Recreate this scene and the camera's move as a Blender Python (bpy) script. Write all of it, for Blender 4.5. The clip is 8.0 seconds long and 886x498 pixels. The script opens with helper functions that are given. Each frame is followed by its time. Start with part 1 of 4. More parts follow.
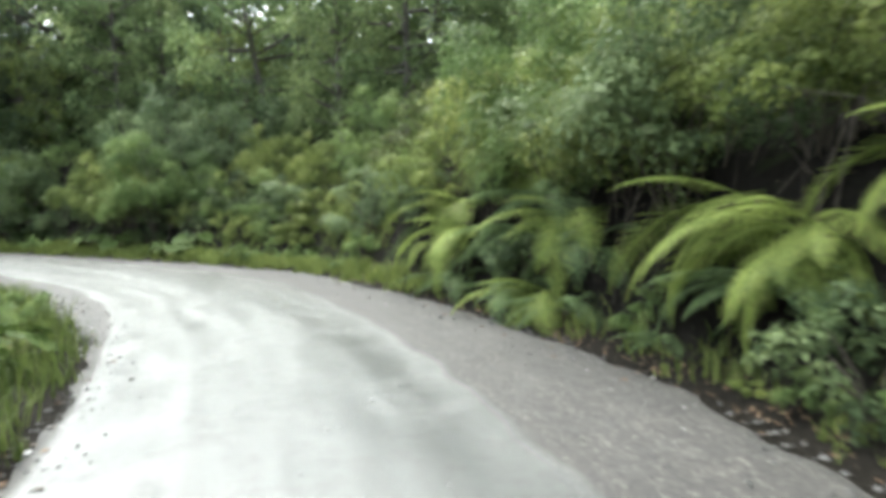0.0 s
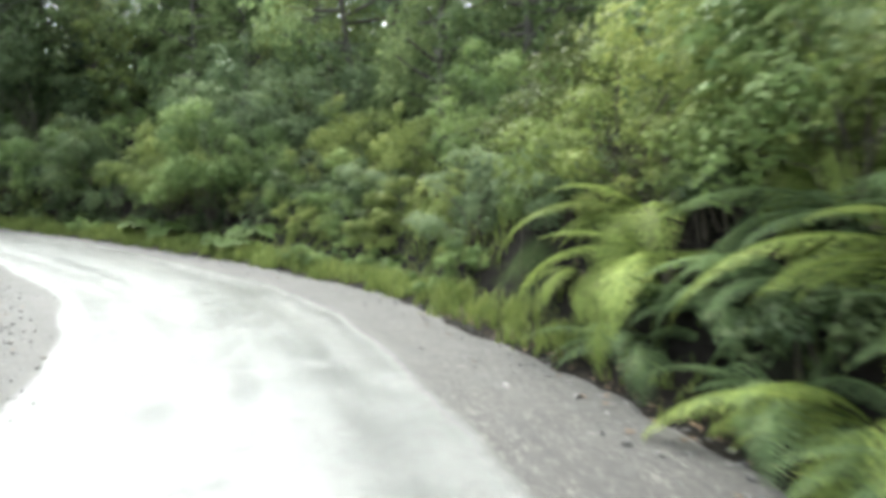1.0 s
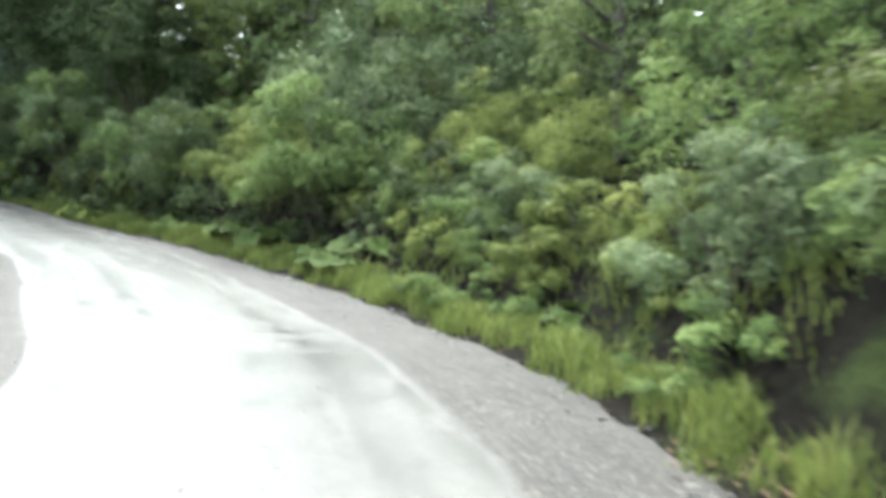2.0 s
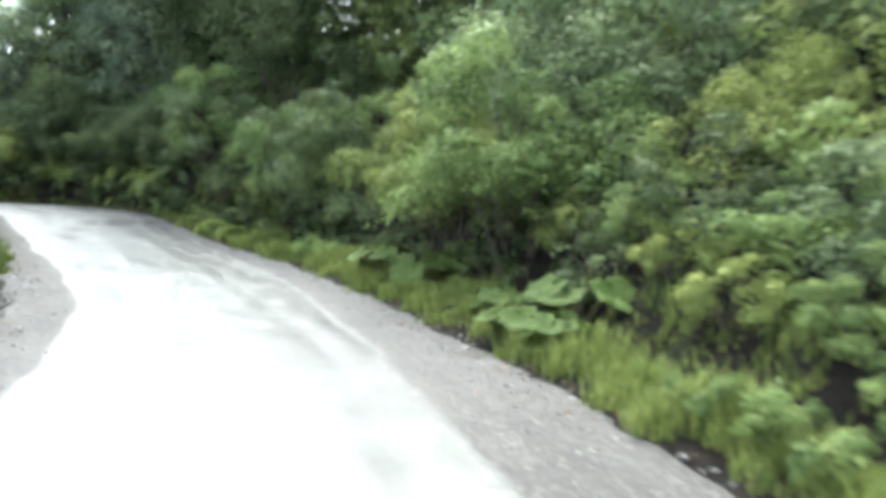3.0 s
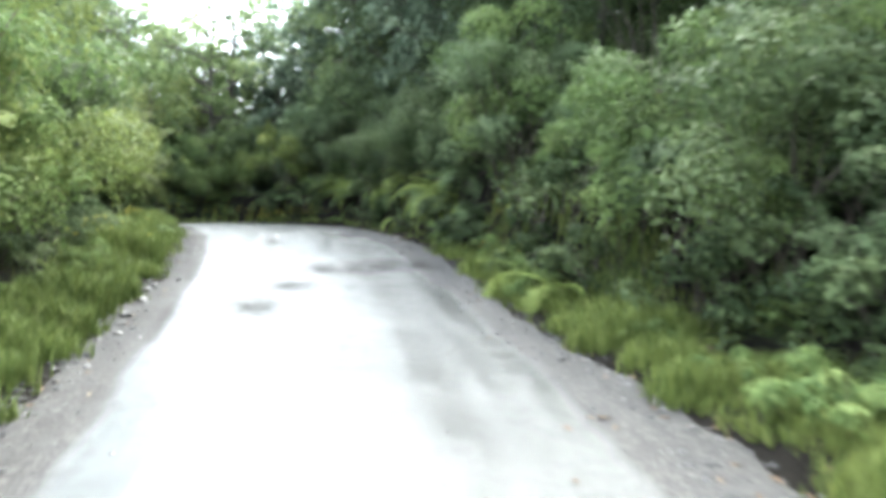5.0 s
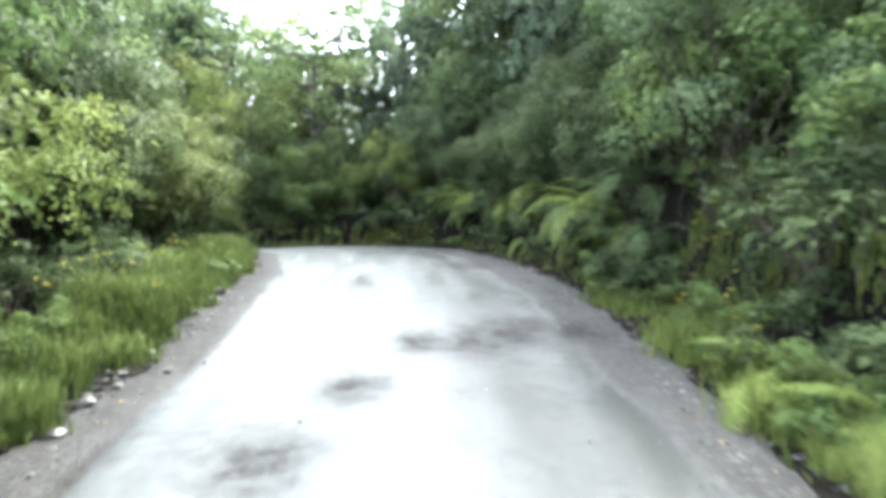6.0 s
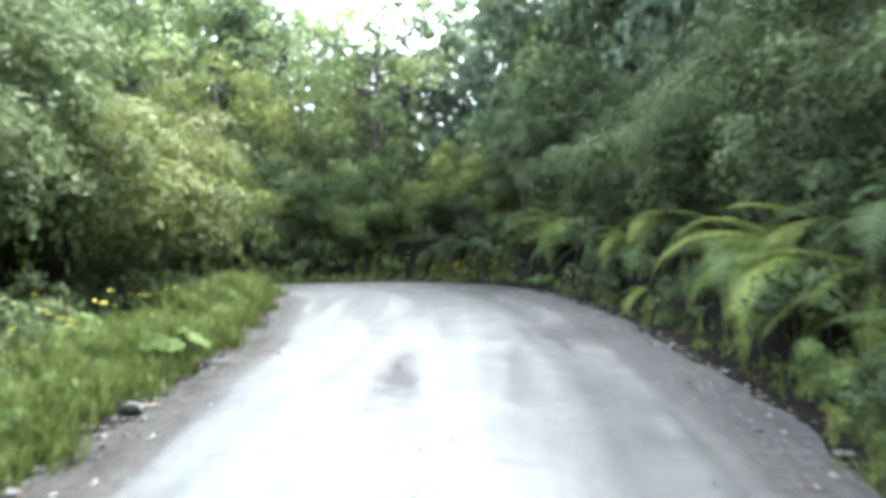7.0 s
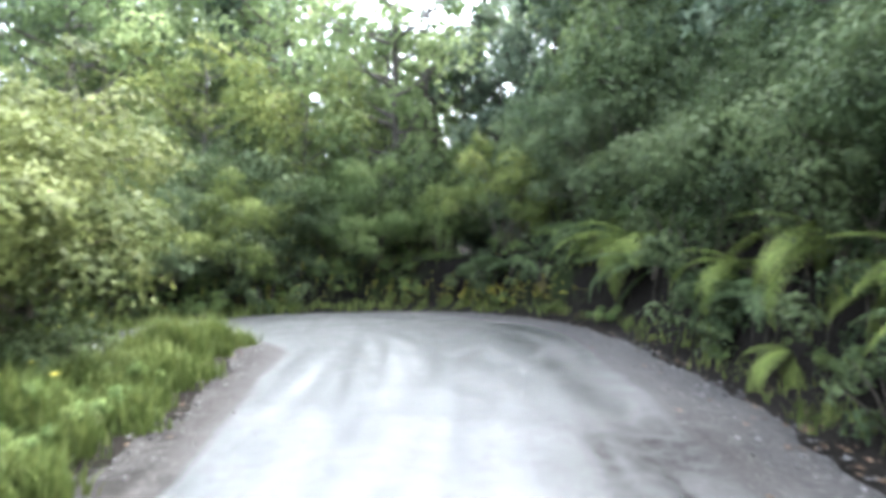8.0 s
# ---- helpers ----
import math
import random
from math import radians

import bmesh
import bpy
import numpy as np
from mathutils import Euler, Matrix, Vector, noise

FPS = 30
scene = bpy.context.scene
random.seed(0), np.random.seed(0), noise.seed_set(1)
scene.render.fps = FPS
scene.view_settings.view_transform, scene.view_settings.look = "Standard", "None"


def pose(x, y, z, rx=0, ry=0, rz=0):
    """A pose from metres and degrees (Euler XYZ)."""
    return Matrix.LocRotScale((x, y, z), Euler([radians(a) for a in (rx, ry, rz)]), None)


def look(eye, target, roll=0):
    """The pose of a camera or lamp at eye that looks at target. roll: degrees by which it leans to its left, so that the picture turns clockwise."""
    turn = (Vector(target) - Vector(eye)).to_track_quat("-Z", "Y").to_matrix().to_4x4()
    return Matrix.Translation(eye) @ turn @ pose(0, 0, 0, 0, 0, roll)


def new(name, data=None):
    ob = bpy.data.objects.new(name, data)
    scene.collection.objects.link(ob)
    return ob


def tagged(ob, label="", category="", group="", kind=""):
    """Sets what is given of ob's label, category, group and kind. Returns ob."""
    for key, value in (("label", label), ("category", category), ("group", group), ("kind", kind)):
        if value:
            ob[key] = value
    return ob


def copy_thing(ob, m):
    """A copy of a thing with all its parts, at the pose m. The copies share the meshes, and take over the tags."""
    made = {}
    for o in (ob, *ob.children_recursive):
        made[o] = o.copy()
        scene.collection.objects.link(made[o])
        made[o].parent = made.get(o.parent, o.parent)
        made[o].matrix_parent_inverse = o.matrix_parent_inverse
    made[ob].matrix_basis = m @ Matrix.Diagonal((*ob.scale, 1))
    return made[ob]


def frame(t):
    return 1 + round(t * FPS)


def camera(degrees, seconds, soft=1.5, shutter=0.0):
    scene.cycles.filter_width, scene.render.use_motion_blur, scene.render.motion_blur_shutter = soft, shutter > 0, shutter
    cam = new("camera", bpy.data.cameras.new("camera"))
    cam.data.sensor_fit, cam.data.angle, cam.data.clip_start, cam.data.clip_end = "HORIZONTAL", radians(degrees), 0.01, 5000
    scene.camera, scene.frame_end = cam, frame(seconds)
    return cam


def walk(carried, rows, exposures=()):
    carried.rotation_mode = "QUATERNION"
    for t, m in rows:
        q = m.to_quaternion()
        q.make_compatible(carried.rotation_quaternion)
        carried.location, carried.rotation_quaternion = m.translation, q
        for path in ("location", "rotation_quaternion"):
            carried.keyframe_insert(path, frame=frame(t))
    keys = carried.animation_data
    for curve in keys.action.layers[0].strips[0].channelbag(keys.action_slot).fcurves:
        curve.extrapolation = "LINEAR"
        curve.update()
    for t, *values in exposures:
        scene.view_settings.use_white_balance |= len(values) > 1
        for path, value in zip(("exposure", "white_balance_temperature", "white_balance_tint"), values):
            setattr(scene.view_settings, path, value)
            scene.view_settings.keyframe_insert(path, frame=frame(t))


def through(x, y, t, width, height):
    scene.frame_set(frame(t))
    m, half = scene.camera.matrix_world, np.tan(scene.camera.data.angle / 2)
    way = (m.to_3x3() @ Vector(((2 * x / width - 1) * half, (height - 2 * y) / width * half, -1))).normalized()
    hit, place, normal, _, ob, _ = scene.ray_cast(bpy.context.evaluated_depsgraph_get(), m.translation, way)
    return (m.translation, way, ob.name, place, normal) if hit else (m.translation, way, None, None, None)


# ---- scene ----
cam = camera(62.1, 8.0, soft=4.6, shutter=0.4)
METRES, EYE, TILT, LEAN, TURN = 38.0, 1.6, -2.7, 2.95, 0.0
ROWS = [
    (0.0, 0.0, 0.0, 0.0, 0.0, 0.0, 0.0),
    (0.5, -0.0058, 0.0629, 0.0037, 2.93, -0.33, -1.74),
    (1.0, -0.0186, 0.1284, 0.0084, 6.95, -0.51, -3.43),
    (2.5, -0.0906, 0.3112, 0.0203, 22.33, -1.37, -6.27),
    (3.0, -0.1272, 0.3702, 0.0239, 29.41, -1.99, -5.79),
    (3.5, -0.1674, 0.4193, 0.0253, 35.33, -2.41, -6.68),
    (4.0, -0.2153, 0.4658, 0.0276, 41.72, -3.01, -6.53),
    (4.5, -0.2614, 0.505, 0.029, 47.45, -3.41, -6.62),
    (5.0, -0.3141, 0.5446, 0.0312, 52.82, -3.67, -5.08),
    (6.5, -0.4713, 0.6357, 0.0362, 66.21, -3.14, -3.98),
    (7.0, -0.5257, 0.661, 0.0393, 68.77, -2.55, -4.06),
    (7.5, -0.5727, 0.6822, 0.0419, 70.55, -2.59, -3.92),
    (8.0, -0.6207, 0.7029, 0.0452, 71.93, -2.57, -3.48),
]
walk(cam, [(t, pose(0, 0, EYE, TILT, LEAN, TURN) @ pose(METRES * x, METRES * y, METRES * z, 90 + pitch, roll, yaw)) for t, x, y, z, yaw, pitch, roll in ROWS],
     exposures=[(0.0, 3.0, 6350, 2), (1.0, 3.2, 6350, 2), (2.5, 3.5, 6200, 3), (4.5, 3.93, 6100, 4), (6.5, 4.32, 6050, 5), (7.0, 4.4, 5980, 6.5), (8.0, 4.52, 5950, 11)])

# ---- world and light: a bright overcast sky ----
SUN_ELEV, SUN_ROT = 60.0, 330.0
world = bpy.data.worlds.new("overcast_sky")
scene.world = world
world.use_nodes = True
wn, wl = world.node_tree.nodes, world.node_tree.links
wn.clear()
w_out = wn.new("ShaderNodeOutputWorld")
w_bg = wn.new("ShaderNodeBackground")
w_sky = wn.new("ShaderNodeTexSky")
w_sky.sky_type = "NISHITA"
w_sky.sun_disc = False
w_sky.sun_elevation = radians(SUN_ELEV)
w_sky.sun_rotation = radians(SUN_ROT)
w_sky.air_density, w_sky.dust_density, w_sky.ozone_density = 1.0, 4.0, 1.0
w_hsv = wn.new("ShaderNodeHueSaturation")
w_hsv.inputs["Saturation"].default_value = 0.38
w_bg.inputs["Strength"].default_value = 0.15
wl.new(w_sky.outputs[0], w_hsv.inputs["Color"])
wl.new(w_hsv.outputs[0], w_bg.inputs["Color"])
wl.new(w_bg.outputs[0], w_out.inputs["Surface"])

sun_data = bpy.data.lights.new("sun", "SUN")
sun_data.energy, sun_data.angle, sun_data.color = 0.75, radians(30), (1.0, 0.98, 0.95)
sun = new("sun", sun_data)
_e, _r = radians(SUN_ELEV), radians(SUN_ROT)
sun.matrix_world = look((0, 0, 0), (-math.sin(_r) * math.cos(_e), -math.cos(_r) * math.cos(_e), -math.sin(_e)))
sun.location = (0, 0, 60)


# ---- materials ----
def mat(name):
    m = bpy.data.materials.new(name)
    m.use_nodes = True
    nt = m.node_tree
    b = nt.nodes["Principled BSDF"]
    return m, nt.nodes, nt.links, b


def ramp(nodes, stops):
    r = nodes.new("ShaderNodeValToRGB")
    els = r.color_ramp.elements
    while len(els) < len(stops):
        els.new(0.5)
    for e, (p, c) in zip(els, stops):
        e.position = p
        e.color = (*c, 1) if len(c) == 3 else c
    return r


def tex_noise(nodes, links, scale, detail=4.0, coord=None, rough=0.55):
    n = nodes.new("ShaderNodeTexNoise")
    n.inputs["Scale"].default_value = scale
    n.inputs["Detail"].default_value = detail
    n.inputs["Roughness"].default_value = rough
    if coord is not None:
        links.new(coord, n.inputs["Vector"])
    return n


def leaf_material(name, dark, mid, light, gloss=0.52, through=0.34, rare=None, sprays=False, rich=0.91):
    """Foliage: colour by leaf, by spray of leaves and by plant, thin enough to let light through."""
    m, n, l, b = mat(name)
    dark, mid, light = [(c[0] * 1.14, c[1] * 1.02, c[2] * 0.96) for c in (dark, mid, light)]
    geo = n.new("ShaderNodeNewGeometry")
    info = n.new("ShaderNodeObjectInfo")
    tc = n.new("ShaderNodeTexCoord")
    patch = tex_noise(n, l, 1.6, 2.0, tc.outputs["Object"])
    add = n.new("ShaderNodeMath")
    add.operation = "MULTIPLY_ADD"
    l.new(patch.outputs["Fac"], add.inputs[0])
    add.inputs[1].default_value = 0.9
    l.new(geo.outputs["Random Per Island"], add.inputs[2])
    half = n.new("ShaderNodeMath")
    half.operation = "MULTIPLY"
    l.new(add.outputs[0], half.inputs[0])
    half.inputs[1].default_value = 0.53
    stops = [(0.12, dark), (0.5, mid), (0.86, light)]
    if rare:
        stops.append((0.97, rare))
    r = ramp(n, stops)
    if sprays:
        tone = n.new("ShaderNodeAttribute")
        tone.attribute_name = "tone"
        both = n.new("ShaderNodeMixRGB")
        both.inputs[0].default_value = 0.5
        l.new(half.outputs[0], both.inputs[1])
        l.new(tone.outputs["Fac"], both.inputs[2])
        l.new(both.outputs[0], r.inputs[0])
    else:
        l.new(half.outputs[0], r.inputs[0])
    hsv = n.new("ShaderNodeHueSaturation")
    l.new(r.outputs[0], hsv.inputs["Color"])
    hsv.inputs["Saturation"].default_value = rich
    mr = n.new("ShaderNodeMapRange")
    l.new(info.outputs["Random"], mr.inputs["Value"])
    mr.inputs["To Min"].default_value, mr.inputs["To Max"].default_value = 0.74, 1.14
    l.new(mr.outputs[0], hsv.inputs["Value"])
    l.new(hsv.outputs[0], b.inputs["Base Color"])
    b.inputs["Roughness"].default_value = gloss
    b.inputs["Specular IOR Level"].default_value = 0.05
    if through:
        tr = n.new("ShaderNodeBsdfTranslucent")
        l.new(hsv.outputs[0], tr.inputs["Color"])
        mix = n.new("ShaderNodeMixShader")
        mix.inputs[0].default_value = through
        l.new(b.outputs[0], mix.inputs[1])
        l.new(tr.outputs[0], mix.inputs[2])
        l.new(mix.outputs[0], n["Material Output"].inputs["Surface"])
    return m


LEAF_GREEN = leaf_material("leaf_green", (0.048, 0.090, 0.028), (0.097, 0.160, 0.046), (0.165, 0.235, 0.074), sprays=True)
LEAF_GREY = leaf_material("leaf_grey_green", (0.048, 0.086, 0.042), (0.098, 0.152, 0.070), (0.165, 0.228, 0.112), sprays=True)
LEAF_YELLOW = leaf_material("leaf_yellow_green", (0.064, 0.100, 0.024), (0.122, 0.173, 0.042), (0.196, 0.246, 0.064), sprays=True)
LEAF_OLIVE = leaf_material("leaf_olive", (0.042, 0.064, 0.020), (0.078, 0.108, 0.030), (0.124, 0.156, 0.045), rare=(0.16, 0.11, 0.05), sprays=True)
# Both forest leaf colours are lightened and greyed to stand for distance haze.
LEAF_TREE = leaf_material("leaf_broadleaf_tree", (0.060, 0.104, 0.046), (0.124, 0.190, 0.076), (0.210, 0.290, 0.120), sprays=True, rich=0.93, through=0.5)
LEAF_HAZED = leaf_material("leaf_forest_hazed", (0.056, 0.096, 0.066), (0.116, 0.178, 0.120), (0.200, 0.270, 0.175), sprays=True, rich=0.92, through=0.5)
# Shade of the hollows and wood edge, painted as darker leaf tones.
LEAF_SHADE = leaf_material("leaf_shade_darkened", (0.026, 0.047, 0.021), (0.054, 0.089, 0.036), (0.101, 0.146, 0.061), sprays=True)
LEAF_FERN = leaf_material("leaf_fern", (0.075, 0.120, 0.026), (0.140, 0.205, 0.044), (0.225, 0.295, 0.075), rich=0.93, through=0.4)
LEAF_FERN_DARK = leaf_material("leaf_fern_dark", (0.050, 0.094, 0.040), (0.098, 0.165, 0.066), (0.16, 0.235, 0.105), through=0.4)
LEAF_GRASS = leaf_material("leaf_grass", (0.033, 0.059, 0.013), (0.062, 0.098, 0.021), (0.106, 0.144, 0.037), rare=(0.22, 0.19, 0.08))
LEAF_VERGE = leaf_material("leaf_verge_grass", (0.050, 0.082, 0.018), (0.092, 0.134, 0.029), (0.150, 0.190, 0.050), rare=(0.23, 0.19, 0.09))
LEAF_BIG = leaf_material("leaf_giant_rhubarb", (0.019, 0.041, 0.008), (0.034, 0.064, 0.012), (0.056, 0.090, 0.020), gloss=0.6, through=0.2)
PETAL = leaf_material("petal_yellow", (0.30, 0.29, 0.02), (0.38, 0.37, 0.03), (0.45, 0.44, 0.06))


def bark_material(name, a, b_):
    m, n, l, b = mat(name)
    tc = n.new("ShaderNodeTexCoord")
    mp = n.new("ShaderNodeMapping")
    mp.inputs["Scale"].default_value = (6, 6, 1.2)
    l.new(tc.outputs["Object"], mp.inputs[0])
    t = tex_noise(n, l, 4.0, 8.0, mp.outputs[0], 0.7)
    r = ramp(n, [(0.3, a), (0.7, b_)])
    l.new(t.outputs["Fac"], r.inputs[0])
    l.new(r.outputs[0], b.inputs["Base Color"])
    b.inputs["Roughness"].default_value = 0.9
    bp = n.new("ShaderNodeBump")
    bp.inputs["Strength"].default_value, bp.inputs["Distance"].default_value = 0.7, 0.03
    l.new(t.outputs["Fac"], bp.inputs["Height"])
    l.new(bp.outputs[0], b.inputs["Normal"])
    return m


LITTER = leaf_material("dead_leaf", (0.05, 0.034, 0.020), (0.10, 0.070, 0.042), (0.20, 0.155, 0.10), through=0.1)
BARK = bark_material("bark_grey_brown", (0.030, 0.025, 0.020), (0.10, 0.09, 0.075))
TWIG = bark_material("twig_brown", (0.028, 0.021, 0.015), (0.075, 0.060, 0.043))
STALK = bark_material("stalk_green_red", (0.10, 0.09, 0.04), (0.20, 0.22, 0.08))


def ground_material():
    m, n, l, b = mat("forest_soil")
    tc = n.new("ShaderNodeTexCoord")
    big = tex_noise(n, l, 0.7, 5.0, tc.outputs["Object"])
    fine = tex_noise(n, l, 14.0, 8.0, tc.outputs["Object"], 0.7)
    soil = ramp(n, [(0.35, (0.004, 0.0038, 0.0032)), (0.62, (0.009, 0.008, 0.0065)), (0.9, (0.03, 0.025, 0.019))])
    moss = ramp(n, [(0.3, (0.014, 0.022, 0.008)), (0.8, (0.05, 0.07, 0.022))])
    l.new(fine.outputs["Fac"], soil.inputs[0])
    l.new(fine.outputs["Fac"], moss.inputs[0])
    mask = ramp(n, [(0.55, (0, 0, 0)), (0.72, (0.8, 0.8, 0.8))])
    l.new(big.outputs["Fac"], mask.inputs[0])
    mix = n.new("ShaderNodeMixRGB")
    grassy = n.new("ShaderNodeAttribute")
    grassy.attribute_name = "grassy"
    cover = n.new("ShaderNodeMath")
    cover.operation = "MAXIMUM"
    l.new(mask.outputs[0], cover.inputs[0])
    l.new(grassy.outputs["Fac"], cover.inputs[1])
    l.new(cover.outputs[0], mix.inputs[0])
    l.new(soil.outputs[0], mix.inputs[1])
    l.new(moss.outputs[0], mix.inputs[2])
    dirt = n.new("ShaderNodeAttribute")
    dirt.attribute_name = "dirt"
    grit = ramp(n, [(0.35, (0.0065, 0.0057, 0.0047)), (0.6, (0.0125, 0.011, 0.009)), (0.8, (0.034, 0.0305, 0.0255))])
    l.new(fine.outputs["Fac"], grit.inputs[0])
    shoulder = n.new("ShaderNodeMixRGB")
    l.new(dirt.outputs["Fac"], shoulder.inputs[0])
    l.new(mix.outputs[0], shoulder.inputs[1])
    l.new(grit.outputs[0], shoulder.inputs[2])
    l.new(shoulder.outputs[0], b.inputs["Base Color"])
    b.inputs["Roughness"].default_value = 0.95
    b.inputs["Specular IOR Level"].default_value = 0.03
    bp = n.new("ShaderNodeBump")
    bp.inputs["Strength"].default_value, bp.inputs["Distance"].default_value = 0.8, 0.05
    l.new(fine.outputs["Fac"], bp.inputs["Height"])
    l.new(bp.outputs[0], b.inputs["Normal"])
    return m


def road_material():
    """Wet compacted pale gravel in the wheel tracks, loose darker gravel toward the edges.
    The mesh carries 'loose' (0 compacted, 1 loose gravel), 'lane', 'damp' and a right-half mask that paints weaker
    sheen as darker colour."""
    m, n, l, b = mat("wet_gravel_road")
    tc = n.new("ShaderNodeTexCoord")
    loose = n.new("ShaderNodeAttribute")
    loose.attribute_name = "loose"
    lane = n.new("ShaderNodeAttribute")
    lane.attribute_name = "lane"
    big = tex_noise(n, l, 0.6, 5.0, tc.outputs["Object"])
    streak = tex_noise(n, l, 1.0, 4.0, lane.outputs["Vector"], 0.55)
    fine = tex_noise(n, l, 38.0, 6.0, tc.outputs["Object"], 0.7)
    vor = n.new("ShaderNodeTexVoronoi")
    vor.inputs["Scale"].default_value = 34.0
    l.new(tc.outputs["Object"], vor.inputs["Vector"])
    pale = ramp(n, [(0.2, (0.031, 0.0335, 0.0322)), (0.48, (0.0425, 0.046, 0.0442)), (0.72, (0.057, 0.0615, 0.0592))])
    l.new(streak.outputs["Fac"], pale.inputs[0])
    grav = ramp(n, [(0.0, (0.0095, 0.0085, 0.0070)), (0.45, (0.0195, 0.0175, 0.0145)), (0.75, (0.034, 0.0312, 0.0264)), (0.95, (0.095, 0.088, 0.076))])
    l.new(vor.outputs["Color"], grav.inputs[0])
    edge = n.new("ShaderNodeMath")
    edge.operation = "MULTIPLY_ADD"
    l.new(big.outputs["Fac"], edge.inputs[0])
    edge.inputs[1].default_value = 0.9
    l.new(loose.outputs["Fac"], edge.inputs[2])
    mask = ramp(n, [(0.70, (0, 0, 0)), (0.98, (1, 1, 1))])
    l.new(edge.outputs[0], mask.inputs[0])
    sheen_drop = n.new("ShaderNodeAttribute")
    sheen_drop.attribute_name = "sheen_drop"
    dimmed = n.new("ShaderNodeMixRGB")
    dimmed.blend_type = "MULTIPLY"
    l.new(sheen_drop.outputs["Fac"], dimmed.inputs[0])
    l.new(pale.outputs[0], dimmed.inputs[1])
    dimmed.inputs[2].default_value = (0.64, 0.622, 0.592, 1)
    mix = n.new("ShaderNodeMixRGB")
    l.new(mask.outputs[0], mix.inputs[0])
    l.new(dimmed.outputs[0], mix.inputs[1])
    l.new(grav.outputs[0], mix.inputs[2])
    grain = n.new("ShaderNodeMixRGB")
    grain.blend_type = "MULTIPLY"
    grain.inputs[0].default_value = 0.35
    g2 = ramp(n, [(0.3, (0.55, 0.55, 0.55)), (0.65, (1, 1, 1))])
    l.new(fine.outputs["Fac"], g2.inputs[0])
    l.new(mix.outputs[0], grain.inputs[1])
    l.new(g2.outputs[0], grain.inputs[2])
    blotch = tex_noise(n, l, 2.6, 9.0, tc.outputs["Object"], 0.72)
    tracks = tex_noise(n, l, 3.4, 5.0, lane.outputs["Vector"], 0.6)
    for tex, lo, amount in ((blotch, 0.5, 0.65), (tracks, 0.45, 0.75)):
        wear = n.new("ShaderNodeMixRGB")
        wear.blend_type = "MULTIPLY"
        wear.inputs[0].default_value = amount
        wr = ramp(n, [(0.36, (lo, lo, lo * 0.97)), (0.58, (1, 1, 1))])
        l.new(tex.outputs["Fac"], wr.inputs[0])
        l.new(grain.outputs[0], wear.inputs[1])
        l.new(wr.outputs[0], wear.inputs[2])
        grain = wear
    damp = n.new("ShaderNodeAttribute")
    damp.attribute_name = "damp"
    dn = n.new("ShaderNodeMath")
    dn.operation = "MULTIPLY"
    l.new(damp.outputs["Fac"], dn.inputs[0])
    dk = tex_noise(n, l, 5.0, 6.0, tc.outputs["Object"], 0.65)
    dr = ramp(n, [(0.42, (0, 0, 0)), (0.62, (1, 1, 1))])
    l.new(dk.outputs["Fac"], dr.inputs[0])
    l.new(dr.outputs[0], dn.inputs[1])
    dr.color_ramp.elements[0].color = (0.55, 0.55, 0.55, 1)
    mud = n.new("ShaderNodeMixRGB")
    l.new(dn.outputs[0], mud.inputs[0])
    l.new(grain.outputs[0], mud.inputs[1])
    mud.inputs[2].default_value = (0.0102, 0.0089, 0.0074, 1)
    l.new(mud.outputs[0], b.inputs["Base Color"])
    rr = ramp(n, [(0.35, (0.33, 0.33, 0.33)), (0.65, (0.44, 0.44, 0.44))])
    l.new(streak.outputs["Fac"], rr.inputs[0])
    rmix = n.new("ShaderNodeMixRGB")
    l.new(mask.outputs[0], rmix.inputs[0])
    l.new(rr.outputs[0], rmix.inputs[1])
    rmix.inputs[2].default_value = (0.85, 0.85, 0.85, 1)
    dull = n.new("ShaderNodeMixRGB")
    l.new(dn.outputs[0], dull.inputs[0])
    l.new(rmix.outputs[0], dull.inputs[1])
    dull.inputs[2].default_value = (0.9, 0.9, 0.9, 1)
    matt = n.new("ShaderNodeMapRange")
    l.new(dn.outputs[0], matt.inputs["Value"])
    matt.inputs["To Min"].default_value, matt.inputs["To Max"].default_value = 0.5, 0.1
    l.new(matt.outputs[0], b.inputs["Specular IOR Level"])
    scuff = ramp(n, [(0.34, (0.75, 0.75, 0.75)), (0.5, (0, 0, 0))])
    l.new(blotch.outputs["Fac"], scuff.inputs[0])
    dry = n.new("ShaderNodeMixRGB")
    l.new(scuff.outputs[0], dry.inputs[0])
    l.new(dull.outputs[0], dry.inputs[1])
    dry.inputs[2].default_value = (0.7, 0.7, 0.7, 1)
    l.new(dry.outputs[0], b.inputs["Roughness"])
    hm = n.new("ShaderNodeMixRGB")
    l.new(mask.outputs[0], hm.inputs[0])
    l.new(fine.outputs["Fac"], hm.inputs[1])
    l.new(vor.outputs["Distance"], hm.inputs[2])
    bp = n.new("ShaderNodeBump")
    bp.inputs["Strength"].default_value, bp.inputs["Distance"].default_value = 0.45, 0.012
    l.new(hm.outputs[0], bp.inputs["Height"])
    l.new(bp.outputs[0], b.inputs["Normal"])
    return m


